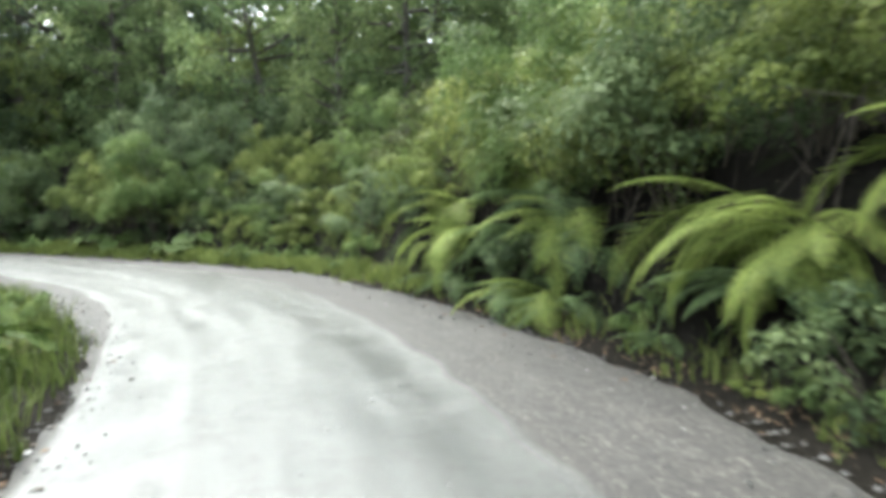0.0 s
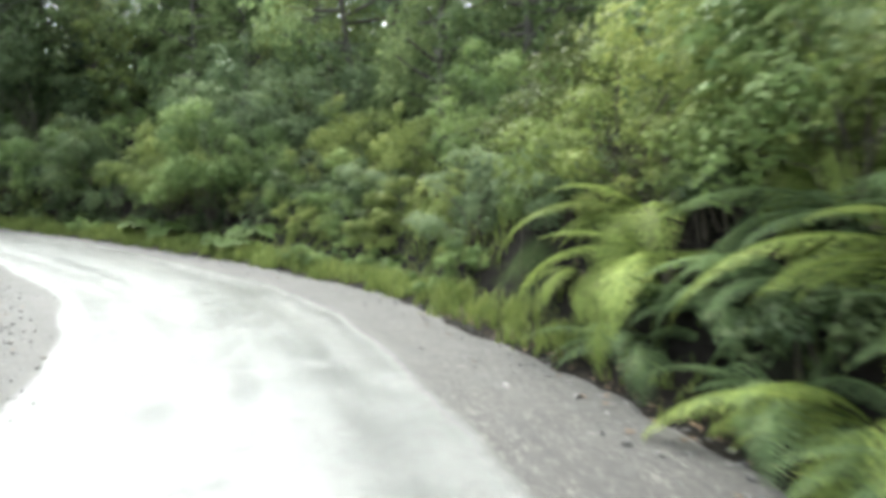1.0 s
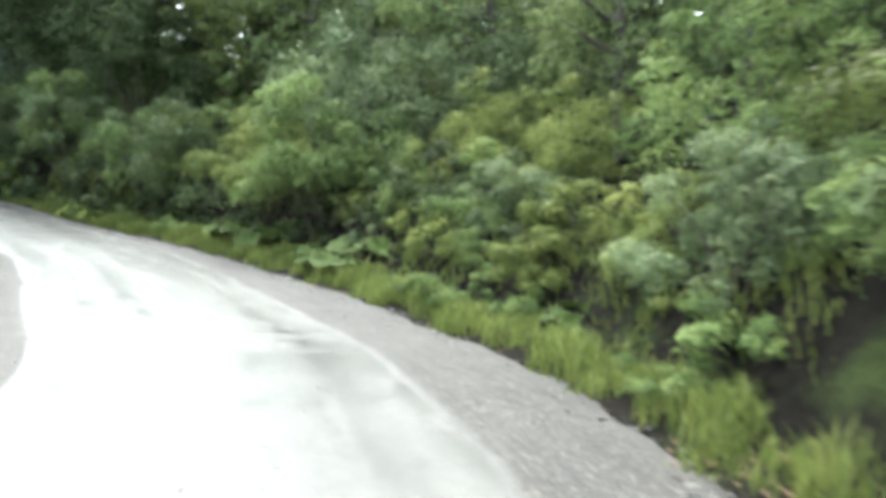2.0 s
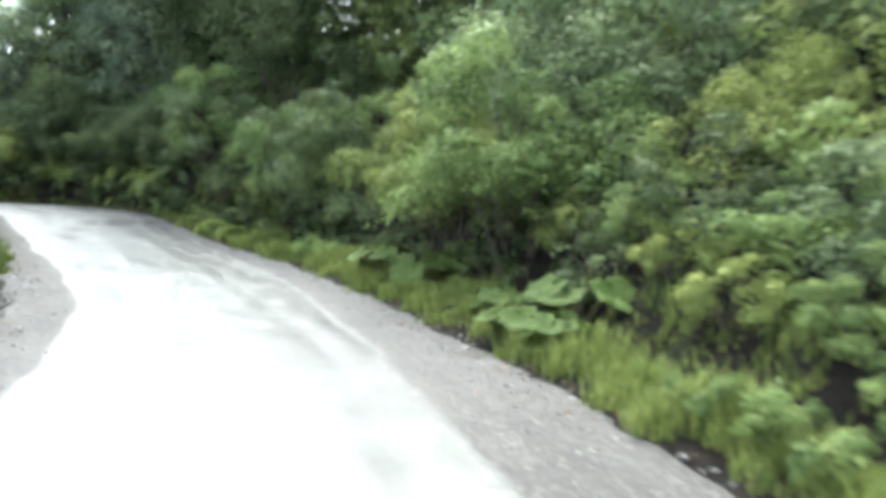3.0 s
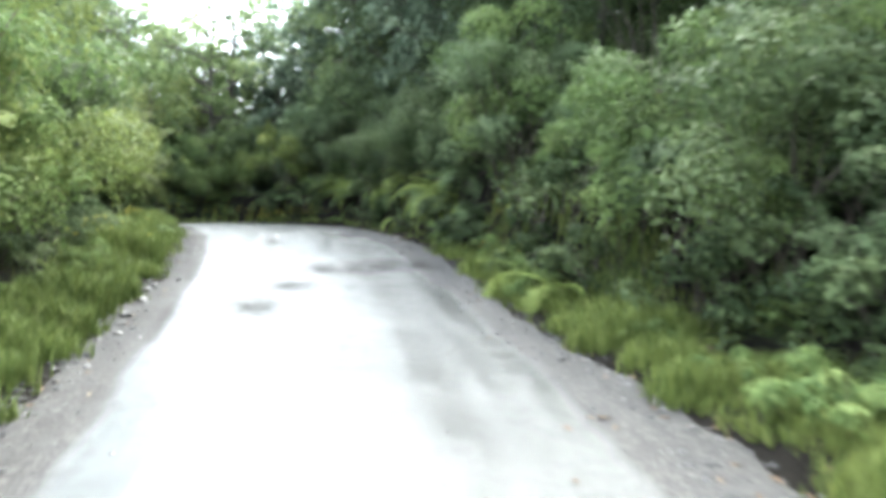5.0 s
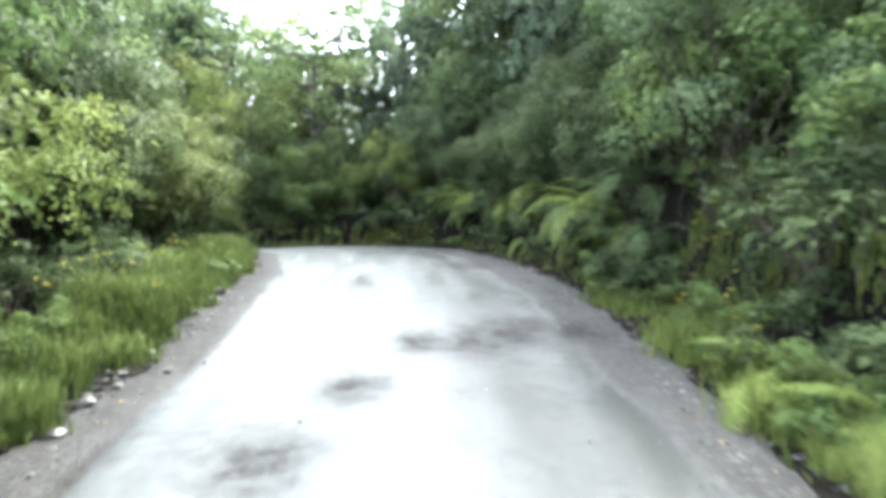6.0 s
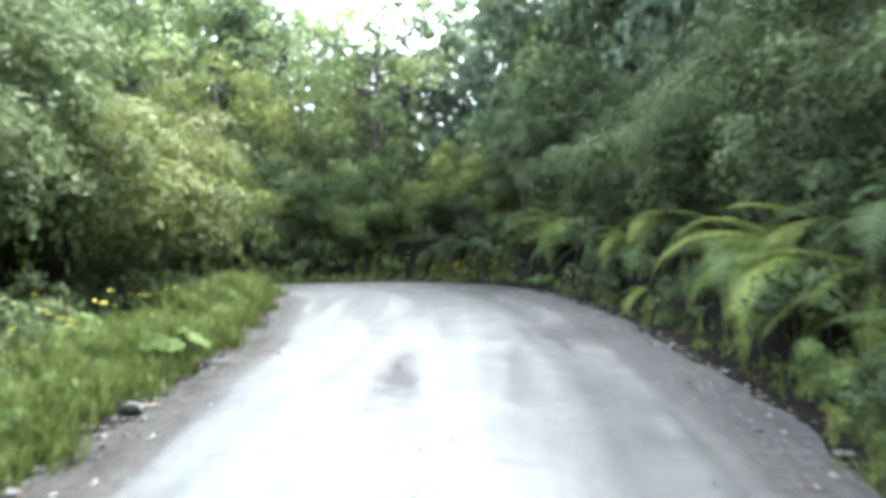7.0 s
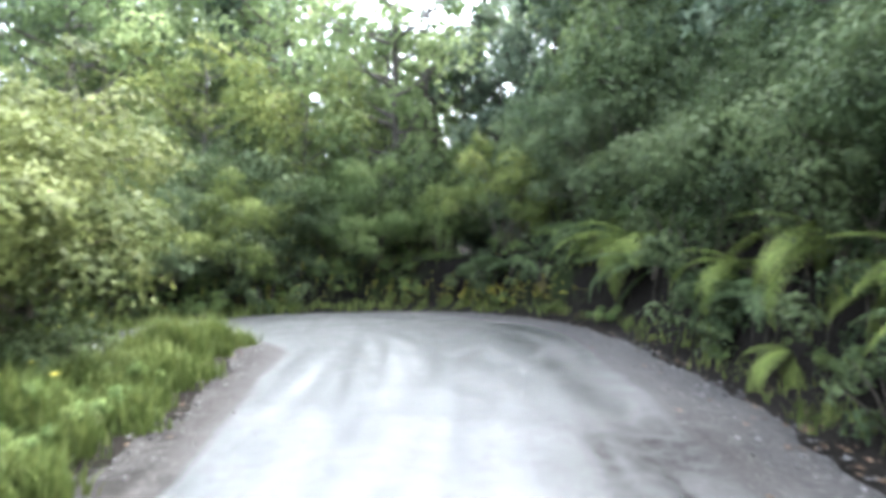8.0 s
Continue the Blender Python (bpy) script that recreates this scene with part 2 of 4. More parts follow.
def stone_material(name, stops):
    m, n, l, b = mat(name)
    tc = n.new("ShaderNodeTexCoord")
    info = n.new("ShaderNodeObjectInfo")
    geo = n.new("ShaderNodeNewGeometry")
    t = tex_noise(n, l, 9.0, 7.0, tc.outputs["Object"], 0.65)
    add = n.new("ShaderNodeMath")
    l.new(info.outputs["Random"], add.inputs[0])
    l.new(geo.outputs["Random Per Island"], add.inputs[1])
    frac = n.new("ShaderNodeMath")
    frac.operation = "FRACT"
    l.new(add.outputs[0], frac.inputs[0])
    base = ramp(n, stops)
    l.new(frac.outputs[0], base.inputs[0])
    mul = n.new("ShaderNodeMixRGB")
    mul.blend_type = "MULTIPLY"
    mul.inputs[0].default_value = 0.6
    r = ramp(n, [(0.3, (0.5, 0.5, 0.5)), (0.7, (1, 1, 1))])
    l.new(t.outputs["Fac"], r.inputs[0])
    l.new(base.outputs[0], mul.inputs[1])
    l.new(r.outputs[0], mul.inputs[2])
    l.new(mul.outputs[0], b.inputs["Base Color"])
    b.inputs["Roughness"].default_value = 0.5
    return m


SOIL, ROAD = ground_material(), road_material()
STONE = stone_material("grey_stone", [(0.0, (0.030, 0.028, 0.025)), (0.75, (0.070, 0.066, 0.060)), (1.0, (0.20, 0.195, 0.185))])
STONE_PALE = stone_material("pale_stone", [(0.0, (0.060, 0.058, 0.053)), (0.7, (0.11, 0.107, 0.10)), (1.0, (0.20, 0.195, 0.185))])
CLOD = stone_material("wet_clod", [(0.0, (0.012, 0.011, 0.0095)), (0.7, (0.028, 0.026, 0.023)), (1.0, (0.075, 0.072, 0.066))])

# ---- plan: the road's centre line, heights and widths ----
LINE = [(1.0, -40.0), (0.4, -16.0), (0.0, -6.0), (0.0, 0.0), (-0.2, 2.4), (-0.7, 4.9), (-1.9, 8.6), (-3.4, 11.9), (-4.8, 14.1), (-6.3, 16.0), (-8.2, 17.7),
        (-9.9, 19.2), (-11.9, 20.7), (-14.9, 22.6), (-17.9, 24.2), (-19.9, 25.2), (-21.7, 26.1), (-23.5, 27.0), (-27.5, 28.8), (-31.0, 30.0), (-33.8, 30.5),
        (-36.0, 29.7), (-37.1, 28.2), (-37.5, 26.2), (-37.5, 23.0), (-37.4, 16.0), (-38.5, 8.0), (-43.0, -6.0)]
LINE_Z = [-1.2, -0.4, -0.1, 0.0, 0.04, 0.13, 0.25, 0.39, 0.49, 0.54, 0.64, 0.71, 0.82, 0.99, 1.16, 1.34, 1.49, 1.67, 1.78, 1.84, 1.87, 1.86, 1.78, 1.62, 1.3, 0.7, 0.3, 0.0]
HALF_R = [2.5] * 4 + [2.6, 2.7, 2.7, 2.45, 2.55, 2.55, 2.55, 2.5, 2.4, 2.35, 2.15, 2.0, 2.0, 1.95, 1.95, 2.0, 2.2, 2.9, 2.3, 2.0, 2.0, 2.0, 2.0, 2.0]
HALF_L = [2.2] * 4 + [2.2, 2.2, 2.1, 2.5, 2.7, 2.7, 2.5, 2.3, 2.3, 2.4, 2.4, 2.5, 2.5, 2.7, 3.1, 3.4, 3.6, 3.3, 2.6, 2.2, 2.0, 2.0, 2.0, 2.0]


# how far behind the road's edge the cut bank begins
TOE_S = [-40, 0, 12, 15, 19, 22, 24, 30, 33, 36, 60, 120]
TOE_U = [0.6, 0.5, 0.6, 0.9, 1.0, 1.1, 1.5, 1.5, 1.0, 0.5, 0.5, 0.5]


def spline(points, per=14):
    """Catmull-Rom through rows of numbers."""
    p = np.array(points, float)
    p = np.vstack([2 * p[0] - p[1], p, 2 * p[-1] - p[-2]])
    out = []
    for i in range(1, len(p) - 2):
        for k in range(per):
            u = k / per
            out.append(0.5 * (2 * p[i] + (p[i + 1] - p[i - 1]) * u + (2 * p[i - 1] - 5 * p[i] + 4 * p[i + 1] - p[i + 2]) * u * u
                              + (3 * p[i] - p[i - 1] - 3 * p[i + 1] + p[i + 2]) * u ** 3))
    out.append(p[-2])
    return np.array(out)


_c = spline([(x, y, z, r, w) for (x, y), z, r, w in zip(LINE, LINE_Z, HALF_R, HALF_L)])
_len = np.r_[0, np.cumsum(np.linalg.norm(np.diff(_c[:, :2], axis=0), axis=1))]
STEP = 0.2
_s = np.arange(0, _len[-1], STEP)
CURVE = np.column_stack([np.interp(_s, _len, _c[:, k]) for k in range(5)])
_zero = int(np.argmin(np.hypot(CURVE[:, 0], CURVE[:, 1])))
ALONG = (np.arange(len(CURVE)) - _zero) * STEP
TAN = np.gradient(CURVE[:, :2], axis=0)
TAN /= np.linalg.norm(TAN, axis=1)[:, None]
RIGHT = np.column_stack([TAN[:, 1], -TAN[:, 0]])


def smooth(a, b, x):
    u = np.clip((x - a) / (b - a), 0, 1)
    return u * u * (3 - 2 * u)


def wavy(x, y, k, seed):
    return (np.sin(x * k + seed) * np.cos(y * k * 0.83 + seed * 2.1) + 0.5 * np.sin(x * k * 2.3 - y * k * 1.7 + seed * 0.7)) / 1.5


def locate(x, y):
    """Along, across (right is plus) and the row of the road's line nearest to places in the plan."""
    x, y = np.atleast_1d(np.asarray(x, float)), np.atleast_1d(np.asarray(y, float))
    idx = np.empty(len(x), int)
    for a in range(0, len(x), 4000):
        d = (x[a:a + 4000, None] - CURVE[None, :, 0]) ** 2 + (y[a:a + 4000, None] - CURVE[None, :, 1]) ** 2
        idx[a:a + 4000] = d.argmin(1)
    v = np.column_stack([x, y]) - CURVE[idx, :2]
    return ALONG[idx] + (v * TAN[idx]).sum(1), (v * RIGHT[idx]).sum(1), idx


def road_height(idx, lat):
    """The road's own surface: a light camber with two worn wheel tracks."""
    z = CURVE[idx, 2] - 0.006 * lat ** 2
    z = z - 0.02 * np.exp(-((lat - 0.75) / 0.25) ** 2) - 0.02 * np.exp(-((lat + 0.85) / 0.25) ** 2)
    return z


def height(x, y):
    """The ground: road bed, a cut bank and wooded slope to the right of the road, a grassy berm to its left."""
    x, y = np.atleast_1d(np.asarray(x, float)), np.atleast_1d(np.asarray(y, float))
    s, lat, idx = locate(x, y)
    base = CURVE[idx, 2]
    far = np.hypot(x + 15, y - 15)
    u = lat - CURVE[idx, 3]
    w = -lat - CURVE[idx, 4]
    rough = 0.10 * wavy(x, y, 1.9, 1.0) + 0.05 * wavy(x, y, 4.7, 2.0)
    toe = np.interp(s, TOE_S, TOE_U)
    v = u - toe
    cut = np.interp(s, [12, 16, 32, 36], [1.6, 0.7, 0.7, 1.4])
    wood = 1.0 - 0.85 * (1 - smooth(-43.0, -37.0, x))
    bank = -0.03 + 0.12 * smooth(0.0, 0.6, u) + wood * (cut * smooth(0.0, 0.75, v) + 0.42 * np.clip(v - 0.8, 0, 22)) + rough * smooth(0.1, 1.2, u)
    berm = -0.03 + 0.14 * smooth(0.0, 0.9, w) - 0.05 * np.clip(w - 2.0, 0, 12) + rough * smooth(0.3, 1.5, w)
    bed = np.full_like(base, -0.09)
    z = np.where(u > 0, bank, np.where(w > 0, berm, bed))
    z = base + z
    hills = 14.0 * smooth(60, 260, far) * (0.6 + 0.4 * wavy(x, y, 0.013, 3.0))
    return z + hills


def at(s, lat):
    """The place in the plan at a distance along the road and across it."""
    i = int(np.clip(round((s - ALONG[0]) / STEP), 0, len(CURVE) - 1))
    p = CURVE[i, :2] + RIGHT[i] * lat
    return float(p[0]), float(p[1])


def stand(s, lat, sink=0.0):
    x, y = at(s, lat)
    return Vector((x, y, float(height(x, y)[0]) - sink))


def edge_r(s):
    return float(np.interp(s, ALONG, CURVE[:, 3]))


def edge_l(s):
    return float(np.interp(s, ALONG, CURVE[:, 4]))


def mesh_from(name, verts, faces, material, smooth_shade=False):
    me = bpy.data.meshes.new(name)
    me.from_pydata(verts if isinstance(verts, list) else verts.tolist(), [], faces if isinstance(faces, list) else faces.tolist())
    me.materials.append(material)
    if smooth_shade:
        me.polygons.foreach_set("use_smooth", [True] * len(me.polygons))
    me.update()
    return me


def grid_mesh(name, xs, ys, zfun, material):
    X, Y = np.meshgrid(xs, ys)
    Z = zfun(X.ravel(), Y.ravel())
    v = np.column_stack([X.ravel(), Y.ravel(), Z])
    nx, ny = len(xs), len(ys)
    i = (np.arange(ny - 1)[:, None] * nx + np.arange(nx - 1)[None, :]).ravel()
    f = np.column_stack([i, i + 1, i + nx + 1, i + nx])
    return mesh_from(name, v, f, material, True)


# ---- ground and road ----
def lines(a, b, step, reach):
    out = [500.0, 320.0, 200.0, 130.0, 85.0, 55.0, 35.0, 22.0, 13.0, 7.0, 3.0]
    return np.r_[[a - d * reach / 500 for d in out], np.arange(a, b, step), [b + d * reach / 500 for d in reversed(out)]]


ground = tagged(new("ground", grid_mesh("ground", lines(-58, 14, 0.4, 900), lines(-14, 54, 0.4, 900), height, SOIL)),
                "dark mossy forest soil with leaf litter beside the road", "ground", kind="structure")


def grass_cover(me):
    """Moss and grass over the soil on the road's inner side."""
    co = np.empty(3 * len(me.vertices))
    me.vertices.foreach_get("co", co)
    co = co.reshape(-1, 3)
    _, lat, idx = locate(co[:, 0], co[:, 1])
    w = -lat - CURVE[idx, 4]
    fac = smooth(0.15, 0.7, w) * (1 - smooth(0.8, 1.3, w)) * (0.75 + 0.25 * wavy(co[:, 0], co[:, 1], 0.9, 8.0))
    s = ALONG[idx]
    wide = np.interp(s, [0, 11, 14, 36, 40, 49, 52], [0.7, 0.7, 0.4, 0.4, 1.1, 1.1, 0.5])
    dirt = 1 - smooth(0.5 * wide, wide, np.maximum(lat - CURVE[idx, 3], w) + 0.15 * wavy(co[:, 0], co[:, 1], 2.3, 3.0))
    me.attributes.new("dirt", "FLOAT", "POINT").data.foreach_set("value", dirt)
    me.attributes.new("grassy", "FLOAT", "POINT").data.foreach_set("value", fac)


grass_cover(ground.data)


def loose_from(s):
    """How far to the left of the middle the loose inner shoulder begins."""
    return np.interp(s, [8, 20, 25, 27, 31, 37, 41, 46], [2.0, 1.75, 1.5, 1.55, 1.8, 2.0, 2.35, 2.7])


def build_road():
    across = np.linspace(-1, 1, 61)
    rows = np.arange(0, len(CURVE), 1)
    verts, faces, loose, lane, damp, sheen_drop = [], [], [], [], [], []
    holes = [(33.6, -1.0, 0.45, 0.03), (36.4, 0.4, 0.55, 0.035), (36.3, -0.1, 0.4, 0.03), (35.0, -0.6, 0.4, 0.03), (36.8, 0.8, 0.6, 0.03), (43.4, 0.9, 0.7, 0.03), (36.7, 1.4, 0.35, 0.02),
             (40.9, -1.02, 0.24, 0.02, 0.12), (40.2, -0.85, 0.12, 0.01, 0.15), (43.1, 0.38, 0.13, 0.012, 0.1), (42.6, 0.75, 0.10, 0.01, 0.1)]
    for r in rows:
        wr, wl = CURVE[r, 3] + 0.12, CURVE[r, 4] + 0.12
        wob = 0.10 * math.sin(ALONG[r] * 1.3) + 0.06 * math.sin(ALONG[r] * 3.7 + 1) + 0.05 * math.sin(ALONG[r] * 8.9)
        for a in across:
            lat = a * (wr if a > 0 else wl) + (wob * abs(a) ** 6)
            p = CURVE[r, :2] + RIGHT[r] * lat
            z = float(road_height(r, lat)) + 0.012 * float(wavy(p[0], p[1], 1.7, 5.0)) + 0.006 * float(wavy(p[0], p[1], 6.0, 6.0))
            wet = 0.0
            for hs, hl, hr, hd, *draw in holes:
                d = math.hypot((ALONG[r] - hs) * (draw[0] if draw else 0.7), lat - hl) / hr
                if d < 1.6:
                    z -= hd * math.exp(-d * d * 2)
                    wet = max(wet, math.exp(-d * d * 1.6))
            # ruts that the wheels have cut into the soft left shoulder
            if 29 < ALONG[r] < 50 and a < 0:
                for inset, deep in ((0.08, 0.95), (0.42, 0.5)):
                    rut = math.exp(-((-lat - loose_from(ALONG[r]) - inset + 0.06 * math.sin(ALONG[r] * 0.8)) / 0.075) ** 2)
                    rut *= deep * smooth(29, 32, ALONG[r]) * (0.65 + 0.35 * math.sin(ALONG[r] * 2.1 + inset * 9))
                    z -= 0.028 * rut
                    wet = max(wet, float(rut))
            damp.append(wet)
            edge = abs(a)
            if edge > 0.93:
                z -= 0.10 * (edge - 0.93) / 0.07
            verts.append((p[0], p[1], z))
            ra = np.interp(ALONG[r], [0, 12, 20, 26, 31, 36, 40, 47, 52], [1.1, 1.15, 1.25, 1.45, 1.55, 1.35, 1.15, 1.15, 1.9])
            la = loose_from(ALONG[r])
            right_loose = smooth(ra - 0.3, ra + 0.4, lat) if a > 0 else 0.0
            left_loose = smooth(la - 0.2, la + 0.3, -lat) if a < 0 else 0.0
            damp[-1] = max(damp[-1], float(left_loose * np.interp(ALONG[r], [18, 24, 34, 39], [0.0, 0.4, 0.5, 0.95])))
            worn = (0.1 + 0.16 * smooth(33, 38, ALONG[r]) * (1 - smooth(50, 55, ALONG[r]))) * smooth(-0.2, 1.0, lat)
            loose.append(float(max(right_loose, left_loose, worn)))
            # right half, where the fall-off of the sheen is painted darker
            sheen_drop.append(float(np.interp(ALONG[r], [8, 14, 34, 40], [0.5, 1.0, 1.0, 0.6]) * smooth(-0.1, 0.75, lat + 0.12 * math.sin(ALONG[r] * 0.9))))
            lane.append((ALONG[r] * 0.16, lat * 2.2, 0.0))
    n = len(across)
    for r in range(len(rows) - 1):
        for k in range(n - 1):
            i = r * n + k
            faces.append((i, i + n, i + n + 1, i + 1))
    me = mesh_from("road", verts, [f[::-1] for f in faces], ROAD, True)
    at1 = me.attributes.new("loose", "FLOAT", "POINT")
    at1.data.foreach_set("value", loose)
    at3 = me.attributes.new("damp", "FLOAT", "POINT")
    at3.data.foreach_set("value", damp)
    at4 = me.attributes.new("sheen_drop", "FLOAT", "POINT")
    at4.data.foreach_set("value", sheen_drop)
    at2 = me.attributes.new("lane", "FLOAT_VECTOR", "POINT")
    at2.data.foreach_set("vector", np.array(lane).ravel())
    return tagged(new("road", me), "wet pale compacted gravel road with wheel tracks and loose edges", "road", kind="structure")


road = build_road()


# ---- plants ----
def part(name, me, parent, label="", m=None):
    ob = new(name, me)
    ob.parent = parent
    if m is not None:
        ob.matrix_basis = m
    return tagged(ob, label) if label else ob


def leaf_cloud(rng, centres, radii, count, length, width, up=0.35, flat=0.75, droop=0.25, shoots=0, small=False):
    """Pointed folded leaves over the outer shells of clumps and along shoots that stick out of them. centres (n,3), radii (n,)."""
    n = len(centres)
    pick = rng.choice(n, count, p=radii ** 2 / (radii ** 2).sum())
    d = rng.normal(size=(count, 3))
    d[:, 2] += up
    d /= np.linalg.norm(d, axis=1)[:, None]
    shell = radii[pick] * (0.55 + 0.5 * rng.random(count) ** 0.6)
    pos = centres[pick] + d * shell[:, None] * np.array([1, 1, flat])
    if shoots:
        far = rng.choice(n, shoots)
        way = rng.normal(size=(shoots, 3)) + centres[far] / (np.abs(centres).max() + 1e-6) * np.array([1.6, 1.6, 0.8])
        way /= np.linalg.norm(way, axis=1)[:, None]
        m = int(count * 0.15)
        own, along = rng.integers(0, shoots, m), rng.random(m)
        long = radii.mean() * (0.8 + 0.7 * rng.random(shoots))[own]
        pos[:m] = centres[far][own] + way[own] * (radii[far][own] * 0.5 + along * long)[:, None] + rng.normal(size=(m, 3)) * length * 0.45
        pos[:m, 2] -= 0.35 * long * along ** 2
        d[:m], pick[:m] = way[own], far[own]
    nrm = d + rng.normal(size=(count, 3)) * 0.38
    nrm[:, 2] += 0.45
    nrm /= np.linalg.norm(nrm, axis=1)[:, None]
    axis = d * 0.5 + rng.normal(size=(count, 3)) * 0.8
    axis[:, 2] -= droop * 2.0
    axis -= nrm * (axis * nrm).sum(1)[:, None]
    axis /= np.linalg.norm(axis, axis=1)[:, None] + 1e-9
    side = np.cross(nrm, axis)
    size = (0.65 + 0.7 * rng.random(count))[:, None]
    L, W = length * size, width * size
    tip = pos + axis * L - nrm * L * 0.15
    if small:
        v = np.stack([pos + side * W * 0.5, tip, pos - side * W * 0.5], 1).reshape(-1, 3)
        return v, np.arange(3 * count).reshape(-1, 3), np.repeat(rng.random(n)[pick], 3)
    mid = pos + axis * L * 0.45 + nrm * L * 0.08
    v = np.stack([pos, mid + side * W * 0.5, tip, mid - side * W * 0.5], 1).reshape(-1, 3)
    i = np.arange(count)[:, None] * 4
    f = np.concatenate([i + np.array([0, 1, 2]), i + np.array([0, 2, 3])])
    return v, f, np.repeat(rng.random(n)[pick], 4)


def leaf_mesh(name, cloud, material):
    v, f, tone = cloud
    me = mesh_from(name, v, f, material)
    me.attributes.new("tone", "FLOAT", "POINT").data.foreach_set("value", tone)
    return me


def tube(verts, faces, pts, r0, r1, sides=6):
    """Adds a tapered tube along points."""
    base = len(verts)
    n = len(pts)
    for k, p in enumerate(pts):
        p = Vector(p)
        q = Vector(pts[min(k + 1, n - 1)]) - Vector(pts[max(k - 1, 0)])
        q = q.normalized() if q.length > 0 else Vector((0, 0, 1))
        a = q.orthogonal().normalized()
        b = q.cross(a)
        r = r0 + (r1 - r0) * k / (n - 1)
        for j in range(sides):
            w = 2 * math.pi * j / sides
            verts.append(tuple(p + a * r * math.cos(w) + b * r * math.sin(w)))
    for k in range(n - 1):
        for j in range(sides):
            i = base + k * sides
            faces.append((i + j, i + (j + 1) % sides, i + sides + (j + 1) % sides, i + sides + j))
    faces.append(tuple(base + (n - 1) * sides + j for j in range(sides)))


def bush(seed, wide, tall, leaves, length, width, material, label, clumps=34, skirt=0.15, droop=0.0, name="bush"):
    """A shrub: stems that fan out from the base, clumps of leaves in a dome of uneven outline."""
    rng = np.random.default_rng(seed)
    thing = new(name)
    tagged(thing, label, name.replace("_", " "))
    d = rng.normal(size=(clumps, 3))
    d[:, 2] = np.abs(d[:, 2]) * 0.9 - skirt
    d /= np.linalg.norm(d, axis=1)[:, None]
    reach = 0.45 + 0.66 * rng.random(clumps)
    c = d * reach[:, None] * np.array([wide, wide, tall * 0.62])
    c[:, 2] += tall * 0.38 - droop * (d[:, 0] ** 2 + d[:, 1] ** 2) * reach
    r = wide * (0.15 + 0.16 * rng.random(clumps))
    part("foliage", leaf_mesh("foliage", leaf_cloud(rng, c, r, leaves, length, width, 0.7, 0.8, shoots=clumps * 3, small=True), material), thing)
    sv, sf = [], []
    if name == "weed_clump":
        tube(sv, sf, [(0, 0, -0.2), (0.02, 0.01, 0.3 * tall), (0.0, 0.03, 0.75 * tall)], 0.012, 0.004, 5)
        part("stem", mesh_from("stem", sv, sf, STALK, True), thing)
        return thing
    for k in range(0, clumps, 3):
        b = Vector((rng.normal() * 0.12 * wide, rng.normal() * 0.12 * wide, -0.25))
        e = Vector(c[k])
        m1 = b.lerp(e, 0.5) + Vector((0, 0, 0.15 * tall))
        tube(sv, sf, [b, m1, e], 0.022, 0.006, 4)
    part("branchwork", mesh_from("branchwork", sv, sf, TWIG, True), thing)
    return thing


def tree(seed, tall, spread, leaves, length, width, material, label, bare=0.35, clumps=60, sparse=False):
    """A forest tree: tapered trunk with limbs and a crown of many leaf clumps."""
    rng = np.random.default_rng(seed)
    thing = new("tree")
    tagged(thing, label, "tree")
    tv, tf = [], []
    lean = rng.normal(size=2) * 0.03 * tall
    trunk = [Vector((lean[0] * u ** 2 + 0.12 * math.sin(5 * u + seed), lean[1] * u ** 2 + 0.1 * math.cos(4 * u + seed), tall * 0.94 * u - 0.4)) for u in np.linspace(0, 1, 9)]
    tube(tv, tf, trunk, (0.009 if sparse else 0.016) * tall, 0.03, 8)
    part("trunk", mesh_from("trunk", tv, tf, BARK, True), thing)
    lv, lf, cs, rs = [], [], [], []
    for k in range(clumps):
        u = bare + (1 - bare) * ((k + rng.random()) / clumps)
        base = trunk[min(int(u * 8), 7)].lerp(trunk[min(int(u * 8) + 1, 8)], u * 8 % 1)
        w = k * 2.4 + rng.normal() * 0.4
        prof = math.sin(math.pi * min(1.0, 0.18 + 0.82 * (1 - (u - bare) / (1 - bare)) ** 0.8)) if not sparse else 0.8
        out = spread * (0.25 + 0.75 * prof) * (0.35 + 0.65 * rng.random())
        tip = base + Vector((math.cos(w) * out, math.sin(w) * out, out * 0.28 + rng.normal() * 0.25))
        cs.append(tuple(tip))
        rs.append(spread * (0.16 + 0.14 * rng.random()) * (0.6 if sparse else 1.0))
        if k % 12 == 3:
            ov, of = [], []
            tube(ov, of, [base - Vector((0, 0, 0.1)), base.lerp(tip, 0.5) + Vector((0, 0, -0.08 * out)), tip], 0.013 * tall * (1 - 0.7 * u), 0.012, 6)
            part("limb", mesh_from("limb", ov, of, BARK, True), thing)
        elif k % 2 == 0:
            tube(lv, lf, [base - Vector((0, 0, 0.1)), base.lerp(tip, 0.5) + Vector((0, 0, -0.08 * out)), tip], 0.012 * tall * (1 - 0.7 * u), 0.012, 5)
    part("branchwork", mesh_from("branchwork", lv, lf, BARK, True), thing)
    part("crown", leaf_mesh("crown", leaf_cloud(rng, np.array(cs), np.array(rs), leaves, length, width, 0.4, 0.7, 0.35, clumps * 2, True), material), thing)
    return thing


